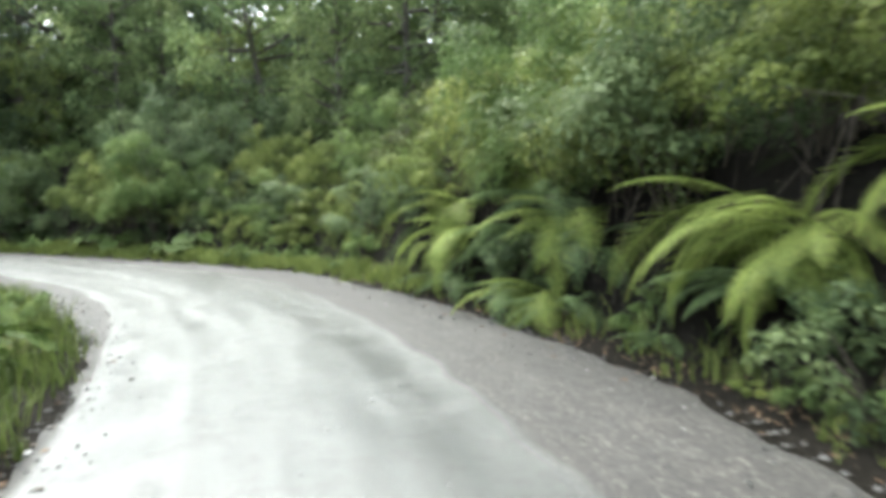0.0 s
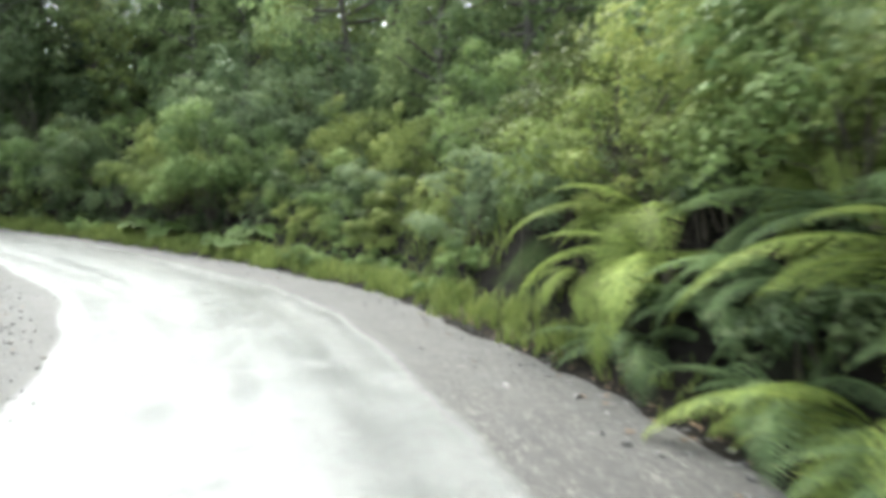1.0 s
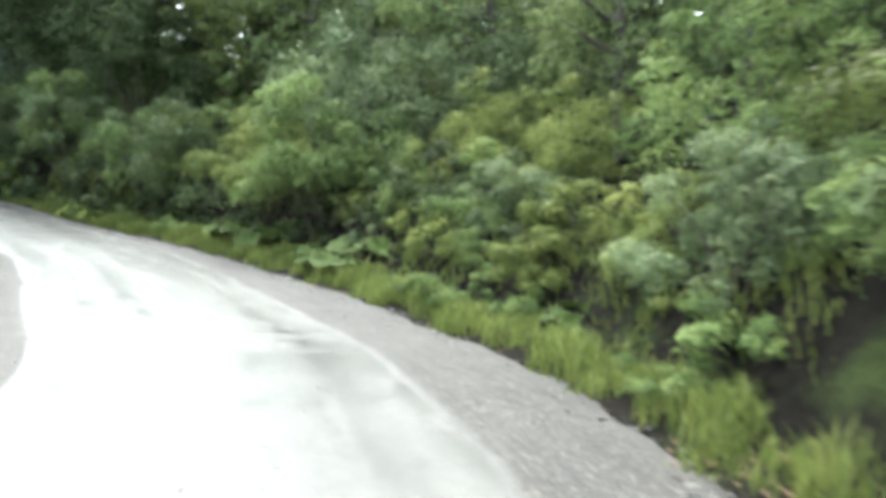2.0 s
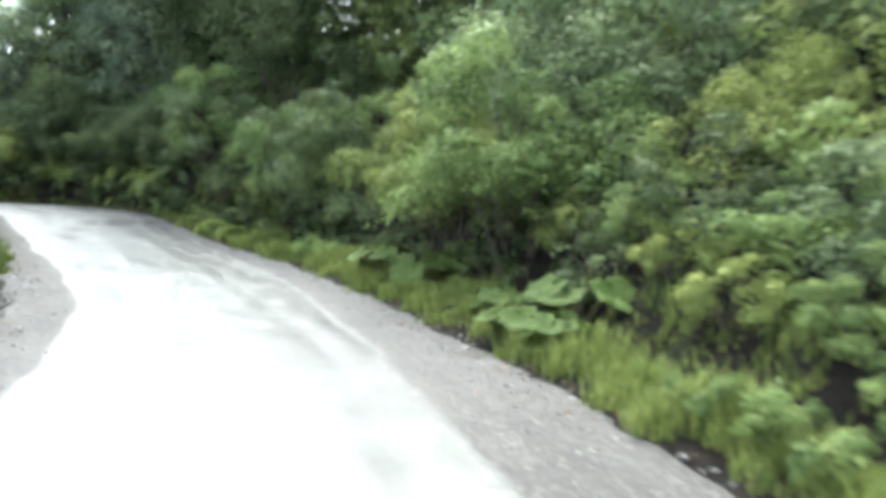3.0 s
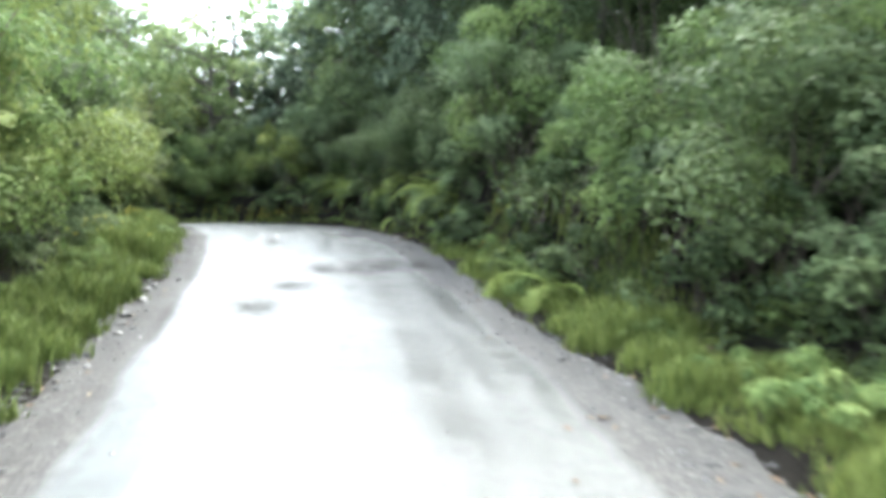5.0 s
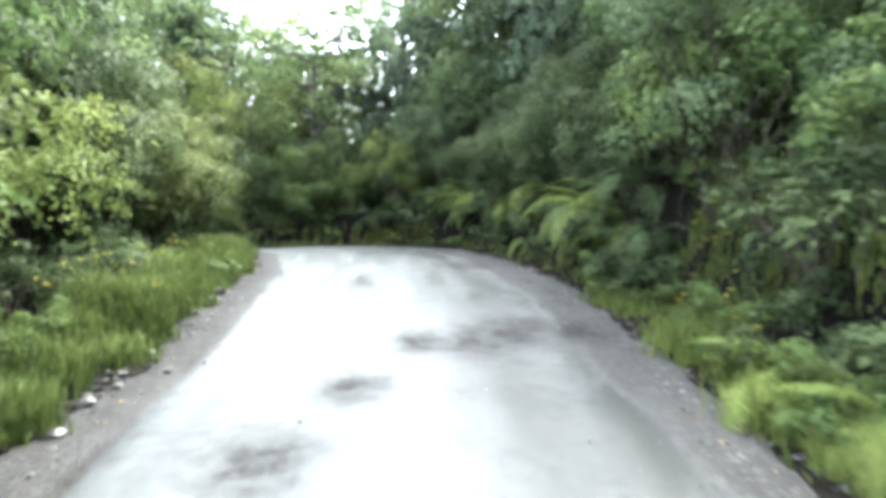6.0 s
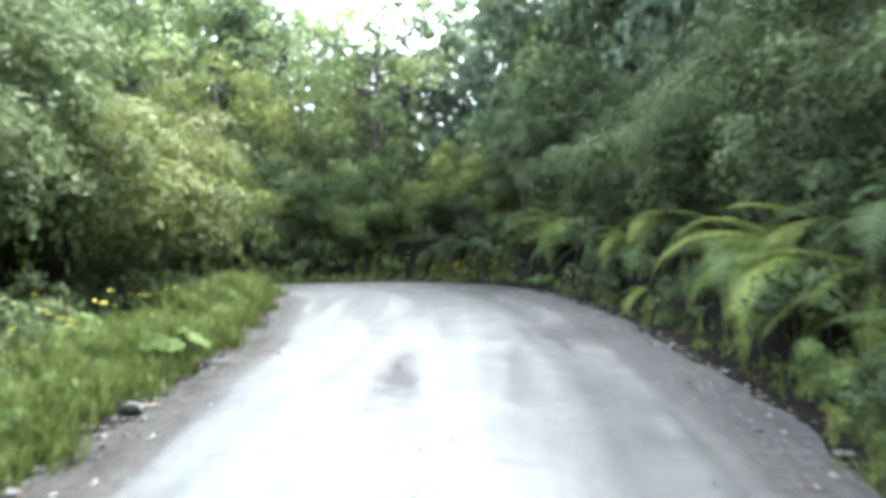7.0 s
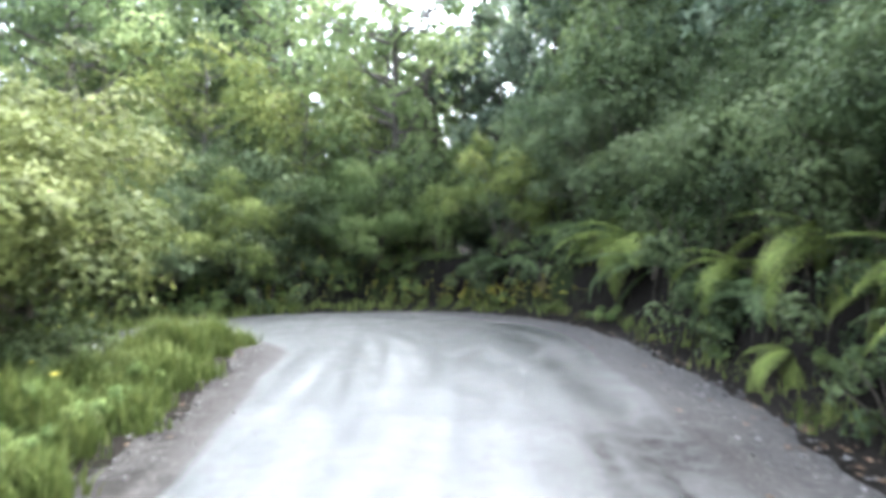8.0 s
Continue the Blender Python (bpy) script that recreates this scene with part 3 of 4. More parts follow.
def frond_mesh(seed, length, arch, material, wide=0.42, rise=0.62):
    """One arching fern frond: a rachis with toothed pinnae to both sides."""
    rng = np.random.default_rng(seed)
    v, f = [], []
    pts = []
    for k in range(15):
        u = k / 14
        ang = rise - arch * u
        if k == 0:
            pts.append(Vector((0, 0, 0)))
        else:
            pts.append(pts[-1] + Vector((math.cos(ang), 0.04 * math.sin(3 * u), math.sin(ang))) * (length / 14))
    tube(v, f, pts, 0.009, 0.002, 4)
    pairs = 27
    for k in range(pairs):
        u = 0.20 + 0.79 * k / (pairs - 1)
        a = pts[min(int(u * 14), 13)].lerp(pts[min(int(u * 14) + 1, 14)], u * 14 % 1)
        d = (pts[min(int(u * 14) + 1, 14)] - pts[min(int(u * 14), 13)]).normalized()
        reach = length * wide * 0.5 * math.sin(math.pi * min(0.97, 0.16 + 0.84 * u) ** 0.62) ** 0.85 + 0.015
        for sgn in (-1, 1):
            side = (Vector((0, sgn, 0)) + d * 0.45 + Vector((0, 0, -0.22 - 0.15 * rng.random()))).normalized()
            along = d
            teeth = 5
            for q in range(teeth):
                w0, w1 = q / teeth, (q + 1) / teeth
                c0, c1 = a + side * reach * w0, a + side * reach * w1
                wid = 0.0155 * length * (1 - w0 ** 1.3) * min(1.0, reach / (0.1 * length)) + 0.003
                i = len(v)
                v += [tuple(c0), tuple(c1), tuple(c0.lerp(c1, 0.75) + along * wid), tuple(c0.lerp(c1, 0.75) - along * wid * 0.9)]
                f += [(i, i + 1, i + 2), (i, i + 3, i + 1)]
    return mesh_from("frond", v, f, material)


FROND_SETS = [[frond_mesh(10 * k + j, 0.95 + 0.16 * j, 1.45 + 0.32 * ((j * 7 + k) % 4), m) for j in range(4)] for k, m in enumerate((LEAF_FERN, LEAF_FERN_DARK))]
FROND_SETS.append([frond_mesh(40 + j, 0.95 + 0.16 * j, 1.25 + 0.2 * j, LEAF_FERN, 0.46, 0.2) for j in range(4)])


def fern(seed, fronds, size, kind, label, fan=360.0):
    """A fern: a short rootstock and arching fronds."""
    rng = np.random.default_rng(seed)
    thing = new("fern")
    tagged(thing, label, "fern", "ferns on the road bank")
    rv, rf = [], []
    tube(rv, rf, [(0, 0, -0.25), (0, 0, -0.05), (0.01, 0, 0.07)], 0.07, 0.04, 7)
    part("rootstock", mesh_from("rootstock", rv, rf, TWIG, True), thing)
    for k in range(fronds):
        yaw = rng.uniform(-fan / 2, fan / 2) if k % 2 else (k + rng.random()) * fan / fronds - fan / 2
        part("frond", FROND_SETS[kind][int(rng.integers(4))], thing,
             m=pose(0, 0, 0.03, 0, 0, yaw) @ pose(0, 0, 0, rng.normal() * 12, rng.normal() * 16, 0) @ Matrix.Diagonal((size * rng.uniform(0.75, 1.2), size, size * rng.uniform(0.8, 1.1), 1)))
    return thing


def big_leaf_mesh(seed, radius):
    """A lobed, toothed and cupped round leaf with raised folds along its veins."""
    rng = np.random.default_rng(seed)
    n, rings = 56, 5
    v, f = [(0, 0, 0)], []
    lobes = 7
    for r in range(1, rings + 1):
        for k in range(n):
            w = 2 * math.pi * k / n
            lob = 1 - 0.16 * abs(math.sin(w * lobes / 2)) ** 0.8 - (0.5 * math.exp(-((math.pi - abs(w - math.pi)) / 0.16) ** 2))
            tooth = (1 + 0.05 * (-1) ** k) if r == rings else 1
            rad = radius * r / rings * (lob if r > 2 else 1 - (1 - lob) * r / rings) * tooth
            z = 0.20 * radius * (r / rings) ** 2 + 0.03 * radius * math.cos(w * lobes) * r / rings - 0.10 * radius * (r == rings) + rng.normal() * 0.008 * radius
            v.append((rad * math.cos(w), rad * math.sin(w), z))
    for k in range(n):
        f.append((0, 1 + k, 1 + (k + 1) % n))
        for r in range(rings - 1):
            a = 1 + r * n
            f.append((a + k, a + n + k, a + n + (k + 1) % n, a + (k + 1) % n))
    return mesh_from("leaf", v, f, LEAF_BIG, False)


BIG_LEAVES = [big_leaf_mesh(k, 0.28 + 0.09 * k) for k in range(3)]


def giant_rhubarb(seed, leaves, size, label):
    rng = np.random.default_rng(seed)
    thing = new("giant_rhubarb")
    tagged(thing, label, "giant rhubarb", "giant rhubarb plants on the verge")
    for k in range(leaves):
        w = 2 * math.pi * (k + 0.4 * rng.random()) / leaves
        out = size * (0.25 + 0.5 * rng.random())
        top = Vector((math.cos(w) * out, math.sin(w) * out, size * (0.24 + 0.34 * rng.random())))
        sv, sf = [], []
        tube(sv, sf, [Vector((0, 0, -0.15)), top * 0.5 + Vector((0, 0, 0.1)), top], 0.03, 0.016, 6)
        part("stalk", mesh_from("stalk", sv, sf, STALK, True), thing)
        part("leaf", BIG_LEAVES[int(rng.integers(3))], thing,
             m=Matrix.Translation(top) @ pose(0, 0, 0, rng.normal() * 10, 0, math.degrees(w)) @ pose(0, 0, 0, 0, 28 + rng.normal() * 12, 0) @ pose(0, 0, 0, 0, 0, 180) @ Matrix.Diagonal((size, size, size, 1)))
    return thing


def put(ob, s, lat, size=1.0, turn=0.0, sink=0.05, copy=True, lean=0.0):
    p = stand(s, lat, sink)
    m = Matrix.Translation(p) @ pose(0, 0, 0, lean, 0, turn) @ Matrix.Diagonal((size, size, size, 1))
    if copy:
        return copy_thing(ob, m)
    ob.matrix_basis = m
    return ob


# kinds of shrub and tree, each built once and then copied
SHRUBS = [
    bush(1, 1.25, 2.1, 5600, 0.080, 0.048, LEAF_GREEN, "dense green small-leaved shrub on the bank", skirt=0.5),
    bush(2, 1.35, 2.3, 5600, 0.080, 0.048, LEAF_GREY, "grey-green leafy shrub on the bank", skirt=0.5),
    bush(3, 1.20, 2.0, 5600, 0.080, 0.048, LEAF_YELLOW, "bright yellow-green leafy shrub on the bank", skirt=0.4),
    bush(4, 1.40, 2.2, 5600, 0.080, 0.048, LEAF_OLIVE, "olive-green shrub with some brown leaves", skirt=0.5),
    bush(5, 1.30, 2.2, 5600, 0.080, 0.048, LEAF_SHADE, "shrub under the trees, its shade put into darker leaf colour", skirt=0.5),
]
BIG = [
    bush(6, 2.0, 4.4, 9000, 0.095, 0.056, LEAF_GREEN, "tall dense green shrub overhanging the bank", 50, 0.3),
    bush(7, 2.1, 4.2, 9000, 0.095, 0.055, LEAF_GREY, "tall grey-green leafy shrub on the bank", 56, 0.3),
    bush(8, 1.9, 4.0, 9000, 0.092, 0.054, LEAF_YELLOW, "tall bright yellow-green shrub", 50, 0.3),
    bush(10, 2.1, 4.2, 9000, 0.096, 0.056, LEAF_OLIVE, "olive yellow-green shrub with bare shaded stems below", 44, -0.12),
    bush(9, 2.2, 4.4, 8500, 0.098, 0.056, LEAF_SHADE, "tall shrub at the edge of the wood, leaves darkened as shade", 50, 0.3),
]
OVER = [
    bush(14, 1.75, 3.1, 16000, 0.070, 0.043, LEAF_GREEN, "spreading green shrub that overhangs the cut bank", 40, 0.12, 0.35),
    bush(15, 1.70, 3.0, 16000, 0.068, 0.042, LEAF_YELLOW, "yellow-green shrub that overhangs a dark hollow", 40, 0.08, 0.4),
    bush(16, 1.80, 3.1, 16000, 0.070, 0.042, LEAF_GREY, "grey-green shrub with bare stems that overhangs the bank", 40, 0.12, 0.35),
]
OVER.append(bush(27, 1.85, 3.4, 16000, 0.070, 0.042, LEAF_OLIVE, "pale olive-green shrub whose branches hang over the grassy berm", 38, -0.15, 0.3))
OVER.append(bush(19, 1.80, 3.2, 16000, 0.070, 0.042, LEAF_SHADE, "shrub that overhangs the bank, deep shade put into its leaf colour", 40, 0.12, 0.35))
BIG.append(bush(20, 2.1, 4.4, 8500, 0.098, 0.056, LEAF_SHADE, "tall shrub on the bank, deep shade put into its leaf colour", 50, 0.3))
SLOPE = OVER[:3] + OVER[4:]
OVER.append(bush(29, 1.85, 3.5, 15000, 0.070, 0.042, LEAF_SHADE, "shrub with shade-darkened leaves and bare stems below that leans over the berm", 36, -0.2, 0.25))
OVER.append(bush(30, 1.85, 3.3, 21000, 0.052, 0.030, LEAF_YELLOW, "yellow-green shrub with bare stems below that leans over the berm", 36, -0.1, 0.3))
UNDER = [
    bush(17, 0.75, 0.95, 1300, 0.080, 0.044, LEAF_SHADE, "straggling undergrowth on the bank, leaf colour darkened as shade", 22, 0.35, name="shade_shrub"),
    bush(18, 0.65, 0.80, 1200, 0.084, 0.038, LEAF_GREEN, "straggling green undergrowth on the shaded bank", 20, 0.35, name="shade_shrub"),
]
LOW = [
    bush(11, 0.55, 0.60, 1400, 0.062, 0.036, LEAF_GREEN, "low green weeds at the foot of the bank", 16, name="weed_clump"),
    bush(12, 0.60, 0.50, 1400, 0.070, 0.030, LEAF_YELLOW, "low yellow-green weeds at the road's edge", 16, name="weed_clump"),
    bush(13, 0.70, 0.85, 1800, 0.060, 0.035, LEAF_GREEN, "knee-high leafy green weeds at the foot of the bank", 20, name="weed_clump"),
]
TREES = [
    tree(21, 11.0, 2.9, 5200, 0.28, 0.17, LEAF_HAZED, "tall dark-leaved forest tree", 0.10, 70),
    tree(22, 9.0, 2.7, 7000, 0.17, 0.10, LEAF_TREE, "green broadleaf forest tree", 0.08, 70),
    tree(23, 12.5, 1.5, 7000, 0.21, 0.118, LEAF_HAZED, "slender dark forest tree with a narrow crown", 0.06, 80),
    tree(24, 9.5, 1.1, 2800, 0.095, 0.051, LEAF_GREEN, "thin tree with a sparse see-through crown", 0.25, 44, True),
    tree(25, 6.5, 2.4, 8000, 0.115, 0.07, LEAF_YELLOW, "light yellow-green broadleaf tree", 0.12, 64),
    tree(26, 8.5, 2.6, 7000, 0.165, 0.096, LEAF_TREE, "grey-green broadleaf forest tree", 0.06, 70),
]
TREES.append(tree(28, 8.5, 3.1, 10000, 0.125, 0.076, LEAF_SHADE, "tall high-crowned tree added for shade, leaves darkened as shade", 0.42, 70))
used = set()


def grow(kind, pool, s, lat, size, turn, sink=0.08, lean=0.0):
    ob = pool[kind]
    first = ob.name not in used
    used.add(ob.name)
    return put(ob, s, lat, size, turn, sink, copy=not first, lean=lean)


def grow_at(kind, pool, x, y, size, turn, sink=0.1):
    s, lat, _ = locate(x, y)
    ob = pool[kind]
    first = ob.name not in used
    used.add(ob.name)
    m = Matrix.Translation((x, y, float(height(x, y)[0]) - sink)) @ pose(0, 0, 0, 0, 0, turn) @ Matrix.Diagonal((size, size, size, 1))
    if first:
        ob.matrix_basis = m
        return ob
    return copy_thing(ob, m)


def toe(s):
    return edge_r(s) + float(np.interp(s, TOE_S, TOE_U))


def hollow(s):
    """Whether the bank is a dark hollow under overhanging shrubs here."""
    return 1.5 < s < 13.2 or 22.5 < s < 49


rnd = random.Random(7)
# the hedge on the bank, in tiers that lean over the cut
for tier, (off, lo, hi, step) in enumerate([(0.55, 0.55, 0.8, 1.2), (1.15, 0.85, 1.2, 1.25)]):
    s = -3.0
    while s < 50:
        bare = tier == 0 and (hollow(s) or 31.8 < s < 34.8 or rnd.random() < (0.1 if 14 < s < 21 else 0.35))
        if not bare:
            k = rnd.choices([0, 1, 2, 3, 4], [5, 4, 3, 0.8, 0.3 if s < 34 else 1.0])[0]
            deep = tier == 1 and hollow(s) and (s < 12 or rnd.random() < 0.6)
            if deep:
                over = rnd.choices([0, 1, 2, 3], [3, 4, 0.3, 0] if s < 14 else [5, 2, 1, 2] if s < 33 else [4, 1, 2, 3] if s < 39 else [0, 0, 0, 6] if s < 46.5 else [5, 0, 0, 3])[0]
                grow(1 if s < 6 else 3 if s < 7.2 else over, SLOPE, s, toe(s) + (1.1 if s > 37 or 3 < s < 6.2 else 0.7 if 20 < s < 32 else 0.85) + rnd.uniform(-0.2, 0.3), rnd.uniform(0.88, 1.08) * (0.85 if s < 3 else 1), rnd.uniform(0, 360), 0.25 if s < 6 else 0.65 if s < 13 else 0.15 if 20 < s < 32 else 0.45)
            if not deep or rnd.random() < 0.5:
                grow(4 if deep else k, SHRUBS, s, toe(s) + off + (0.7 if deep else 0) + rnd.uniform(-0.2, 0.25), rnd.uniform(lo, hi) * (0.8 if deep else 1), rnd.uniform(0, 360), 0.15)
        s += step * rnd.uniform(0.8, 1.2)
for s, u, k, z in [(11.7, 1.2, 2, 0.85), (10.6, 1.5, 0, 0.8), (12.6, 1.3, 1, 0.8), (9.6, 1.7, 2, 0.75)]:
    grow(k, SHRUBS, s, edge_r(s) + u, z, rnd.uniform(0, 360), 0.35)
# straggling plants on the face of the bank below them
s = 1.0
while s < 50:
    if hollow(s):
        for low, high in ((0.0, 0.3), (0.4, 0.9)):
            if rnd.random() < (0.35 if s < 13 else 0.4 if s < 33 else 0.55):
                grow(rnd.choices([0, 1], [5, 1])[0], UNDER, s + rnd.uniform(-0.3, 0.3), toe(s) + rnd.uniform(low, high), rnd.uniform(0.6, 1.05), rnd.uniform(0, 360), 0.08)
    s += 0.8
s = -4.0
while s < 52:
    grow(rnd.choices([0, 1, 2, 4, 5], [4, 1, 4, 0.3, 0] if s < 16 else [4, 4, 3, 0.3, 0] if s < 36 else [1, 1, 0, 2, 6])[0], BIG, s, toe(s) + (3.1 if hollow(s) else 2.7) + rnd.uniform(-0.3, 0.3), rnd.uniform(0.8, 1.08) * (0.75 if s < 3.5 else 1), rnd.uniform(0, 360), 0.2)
    s += 2.6 * rnd.uniform(0.85, 1.15)
# the forest up the slope
s = 3.0
while s < 58:
    for off, w in ((5.8, [0, 4, 0.6, 0, 0.5, 4]), (8.8, [0.5, 4, 2, 0, 0, 4]), (12.5, [5, 1, 3, 0, 0, 1])):
        x, y = at(s + rnd.uniform(-1, 1), toe(s) + off + rnd.uniform(-1, 1))
        if not (x < -38 and 28 < y < 36) and (off < 12 or int(s / 3) % 2):
            grow_at(rnd.choices(range(6), w)[0], TREES, x, y, rnd.uniform(0.85, 1.2), rnd.uniform(0, 360))
    s += 3.0
s = 39.0
while s < 53:
    x, y = at(s, toe(s) + 3.1 + rnd.uniform(-0.3, 0.3))
    grow_at(6 if s < 47 else rnd.choices([0, 1, 2], [3, 1, 2])[0], TREES, x, y, rnd.uniform(0.95, 1.15), rnd.uniform(0, 360))
    s += 2.3
# trees added before the bend so that their crowns shade both roadsides
for s, lat, z in [(43.6, 5.2, 1.0), (39.8, -6.6, 0.95)]:
    grow(6, TREES, s, lat, z, rnd.uniform(0, 360), 0.1)
# the wood beyond the bend, with a gap through which the sky shows
for x, y, k, z in [(-41.8, 32.1, 3, 1.0), (-43.2, 31.4, 3, 0.8), (-41.9, 34.2, 0, 0.64), (-49.5, 28.3, 2, 1.05), (-45.4, 28.9, 1, 1.0), (-44.0, 26.8, 4, 1.1), (-44.8, 24.0, 5, 1.15),
                   (-47.0, 21.0, 0, 1.0), (-50.0, 32.5, 3, 1.0), (-48.5, 34.0, 5, 0.8), (-45.2, 31.4, 5, 0.80), (-44.6, 33.4, 1, 0.74), (-46.5, 29.9, 5, 1.0), (-43.0, 32.6, 3, 0.95), (-42.4, 33.3, 3, 0.8), (-43.8, 30.5, 3, 0.9), (-46.8, 27.9, 2, 1.35), (-42.9, 29.3, 4, 0.95), (-42.6, 34.2, 2, 0.8), (-41.2, 35.4, 0, 0.8), (-39.6, 36.6, 0, 0.9), (-47.0, 32.4, 5, 0.78), (-45.6, 32.2, 3, 1.05), (-33.5, 38.0, 0, 1.1), (-30.5, 36.5, 0, 1.1), (-35.5, 36.5, 0, 1.0), (-27.5, 35.5, 0, 1.1), (-32.0, 41.0, 0, 1.3), (-38.0, 43.0, 0, 1.3), (-48.0, 25.5, 1, 1.2), (-44.5, 18.0, 1, 1.0), (-53.0, 25.0, 0, 1.2), (-52.5, 22.0, 0, 1.2),
                   (-38.5, 39.0, 0, 1.2), (-41.5, 41.0, 0, 1.3), (-45.0, 39.5, 0, 1.2), (-36.0, 43.0, 0, 1.3), (-49.0, 38.5, 0, 1.1), (-43.5, 37.0, 1, 1.0), (-52.5, 27.6, 1, 1.1), (-56.0, 24.5, 5, 1.2), (-55.0, 20.0, 1, 1.2), (-50.5, 29.6, 0, 0.9), (-49.0, 15.0, 5, 1.2), (-46.0, 9.0, 1, 1.2), (-44.0, 6.5, 5, 1.2), (-58.0, 29.0, 0, 1.1)]:
    grow_at(k, TREES, x, y, z, rnd.uniform(0, 360))
s = 50.0
while s < 68:
    grow(rnd.choices([0, 1, 2], [2, 4, 3])[0], SLOPE, s, toe(s) + 0.9 + rnd.uniform(-0.15, 0.3), rnd.uniform(0.8, 1.0), rnd.uniform(0, 360), 0.12)
    grow(rnd.choices([0, 1, 2, 4], [3, 2, 2, 1] if s > 53 else [4, 2, 1, 1])[0], BIG, s + 0.7, toe(s) + 1.9 + rnd.uniform(-0.3, 0.3), rnd.uniform(0.7, 0.95), rnd.uniform(0, 360), 0.12)
    s += 1.45
s = 50.5
while s < 64:
    grow(rnd.choices([0, 1], [1, 3])[0], UNDER, s, toe(s) + rnd.uniform(-0.15, 0.7), rnd.uniform(0.45, 1.3), rnd.uniform(0, 360), 0.08)
    s += 0.55 * rnd.uniform(0.4, 1.7)
# the hedge and trees to the left
s = 32.0
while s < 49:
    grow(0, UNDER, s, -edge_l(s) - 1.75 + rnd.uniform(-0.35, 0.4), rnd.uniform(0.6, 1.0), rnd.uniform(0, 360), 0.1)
    s += 1.0 * rnd.uniform(0.8, 1.2)
for s, w, k, z in [(31.2, 2.4, 6, 1.0), (32.8, 2.1, 6, 1.15), (34.4, 2.0, 0, 1.1), (36.0, 2.75, 6, 1.1), (37.8, 2.8, 5, 1.05), (39.4, 2.8, 5, 1.1), (41.0, 2.75, 5, 1.1),
                   (42.6, 3.2, 5, 1.0), (44.2, 2.7, 3, 1.15), (45.6, 2.6, 3, 1.0)]:
    grow(k, OVER, s, -edge_l(s) - w, z, rnd.uniform(0, 360), 0.05)
for x, y, k, z in [(-35.5, 36.3, 4, 1.0), (-38.0, 36.8, 4, 1.0), (-41.0, 36.5, 4, 1.0), (-40.9, 31.9, 4, 0.6), (-41.2, 29.8, 4, 0.6), (-41.0, 33.8, 4, 0.6), (-33.0, 36.0, 0, 1.0), (-31.8, 23.6, 3, 0.9), (-33.8, 24.4, 3, 1.08), (-34.0, 21.6, 4, 0.8)]:
    grow_at(k, BIG, x, y, z, rnd.uniform(0, 360))
s = 32.0
while s < 48:
    grow(5 if 36 < s < 42.5 else rnd.choices([3, 4], [5, 0.6])[0], BIG, s, -edge_l(s) - 4.0 + rnd.uniform(-0.3, 0.3), rnd.uniform(0.98, 1.2), rnd.uniform(0, 360), 0.15)
    s += 2.2 * rnd.uniform(0.8, 1.2)
for x, y, k, z in [(-24.5, 17.5, 4, 0.9), (-27.5, 18.5, 1, 0.7), (-30.5, 19.5, 4, 0.95), (-32.4, 20.5, 5, 0.75), (-33.8, 18.5, 5, 0.75), (-29.0, 15.0, 0, 0.65), (-33.0, 15.0, 0, 0.7), (-34.5, 12.0, 2, 0.7),
                   (-25.0, 13.5, 1, 0.8), (-31.0, 11.0, 0, 0.7), (-35.0, 8.5, 1, 1.1), (-33.4, 22.2, 4, 0.9), (-34.0, 5.0, 0, 1.2), (-43.0, 4.0, 0, 1.2), (-48.0, 12.0, 0, 1.2), (-51.0, 17.0, 0, 1.2)]:
    grow_at(k, TREES, x, y, z, rnd.uniform(0, 360))


for x, y, k, z in [(-33.9, 26.0, 1, 0.5), (-34.6, 25.2, 1, 0.55), (-34.8, 24.6, 2, 0.8), (-34.6, 23.8, 2, 1.0), (-34.0, 24.4, 0, 1.0), (-33.2, 24.3, 2, 1.0), (-32.5, 24.6, 2, 1.1), (-33.4, 24.8, 0, 1.1), (-33.6, 25.9, 0, 0.5), (-34.0, 25.4, 2, 0.6)]:
    grow_at(0 if k == 2 else k, UNDER if k == 2 else LOW, x, y, z, rnd.uniform(0, 360), 0.05)


bend = random.Random(31)
# leafy weeds among the grass of the berm
for k in range(26):
    s = 34.5 + k * 0.46
    grow((0, 2, 1, 0, 2)[k % 5], LOW, s, -edge_l(s) - bend.uniform(0.35, 1.0), bend.uniform(0.4, 0.75), bend.uniform(0, 360), 0.05)
# bright weeds at the foot of the bank before the ferns
for k in range(14):
    s = 35.6 + k * 0.3
    grow((1, 0, 1, 2)[k % 4], LOW, s, edge_r(s) + bend.uniform(0.3, 0.75), bend.uniform(0.45, 0.8), bend.uniform(0, 360), 0.05)
# trees added to cast shade on the hedge on the left
for s, lat, z in [(37.6, -6.2, 0.85), (42.0, -6.6, 0.85)]:
    grow(6, TREES, s, lat, z, bend.uniform(0, 360), 0.1)
# trees that close the forest above the middle of the bank
for s, off, k, z in [(36.5, 7.0, 5, 1.25), (41.2, 5.6, 5, 1.15), (33.5, 8.0, 5, 1.2), (44.6, 6.7, 1, 1.25)]:
    grow(k, TREES, s, toe(s) + off, z, bend.uniform(0, 360), 0.1)
# undergrowth that covers the low bank round the bend
for k in range(34):
    s = 47.5 + k * 0.26
    grow(1 if k % 4 else 0, UNDER, s, edge_r(s) + bend.uniform(0.75, 1.9), bend.uniform(0.75, 1.25), bend.uniform(0, 360), 0.1)


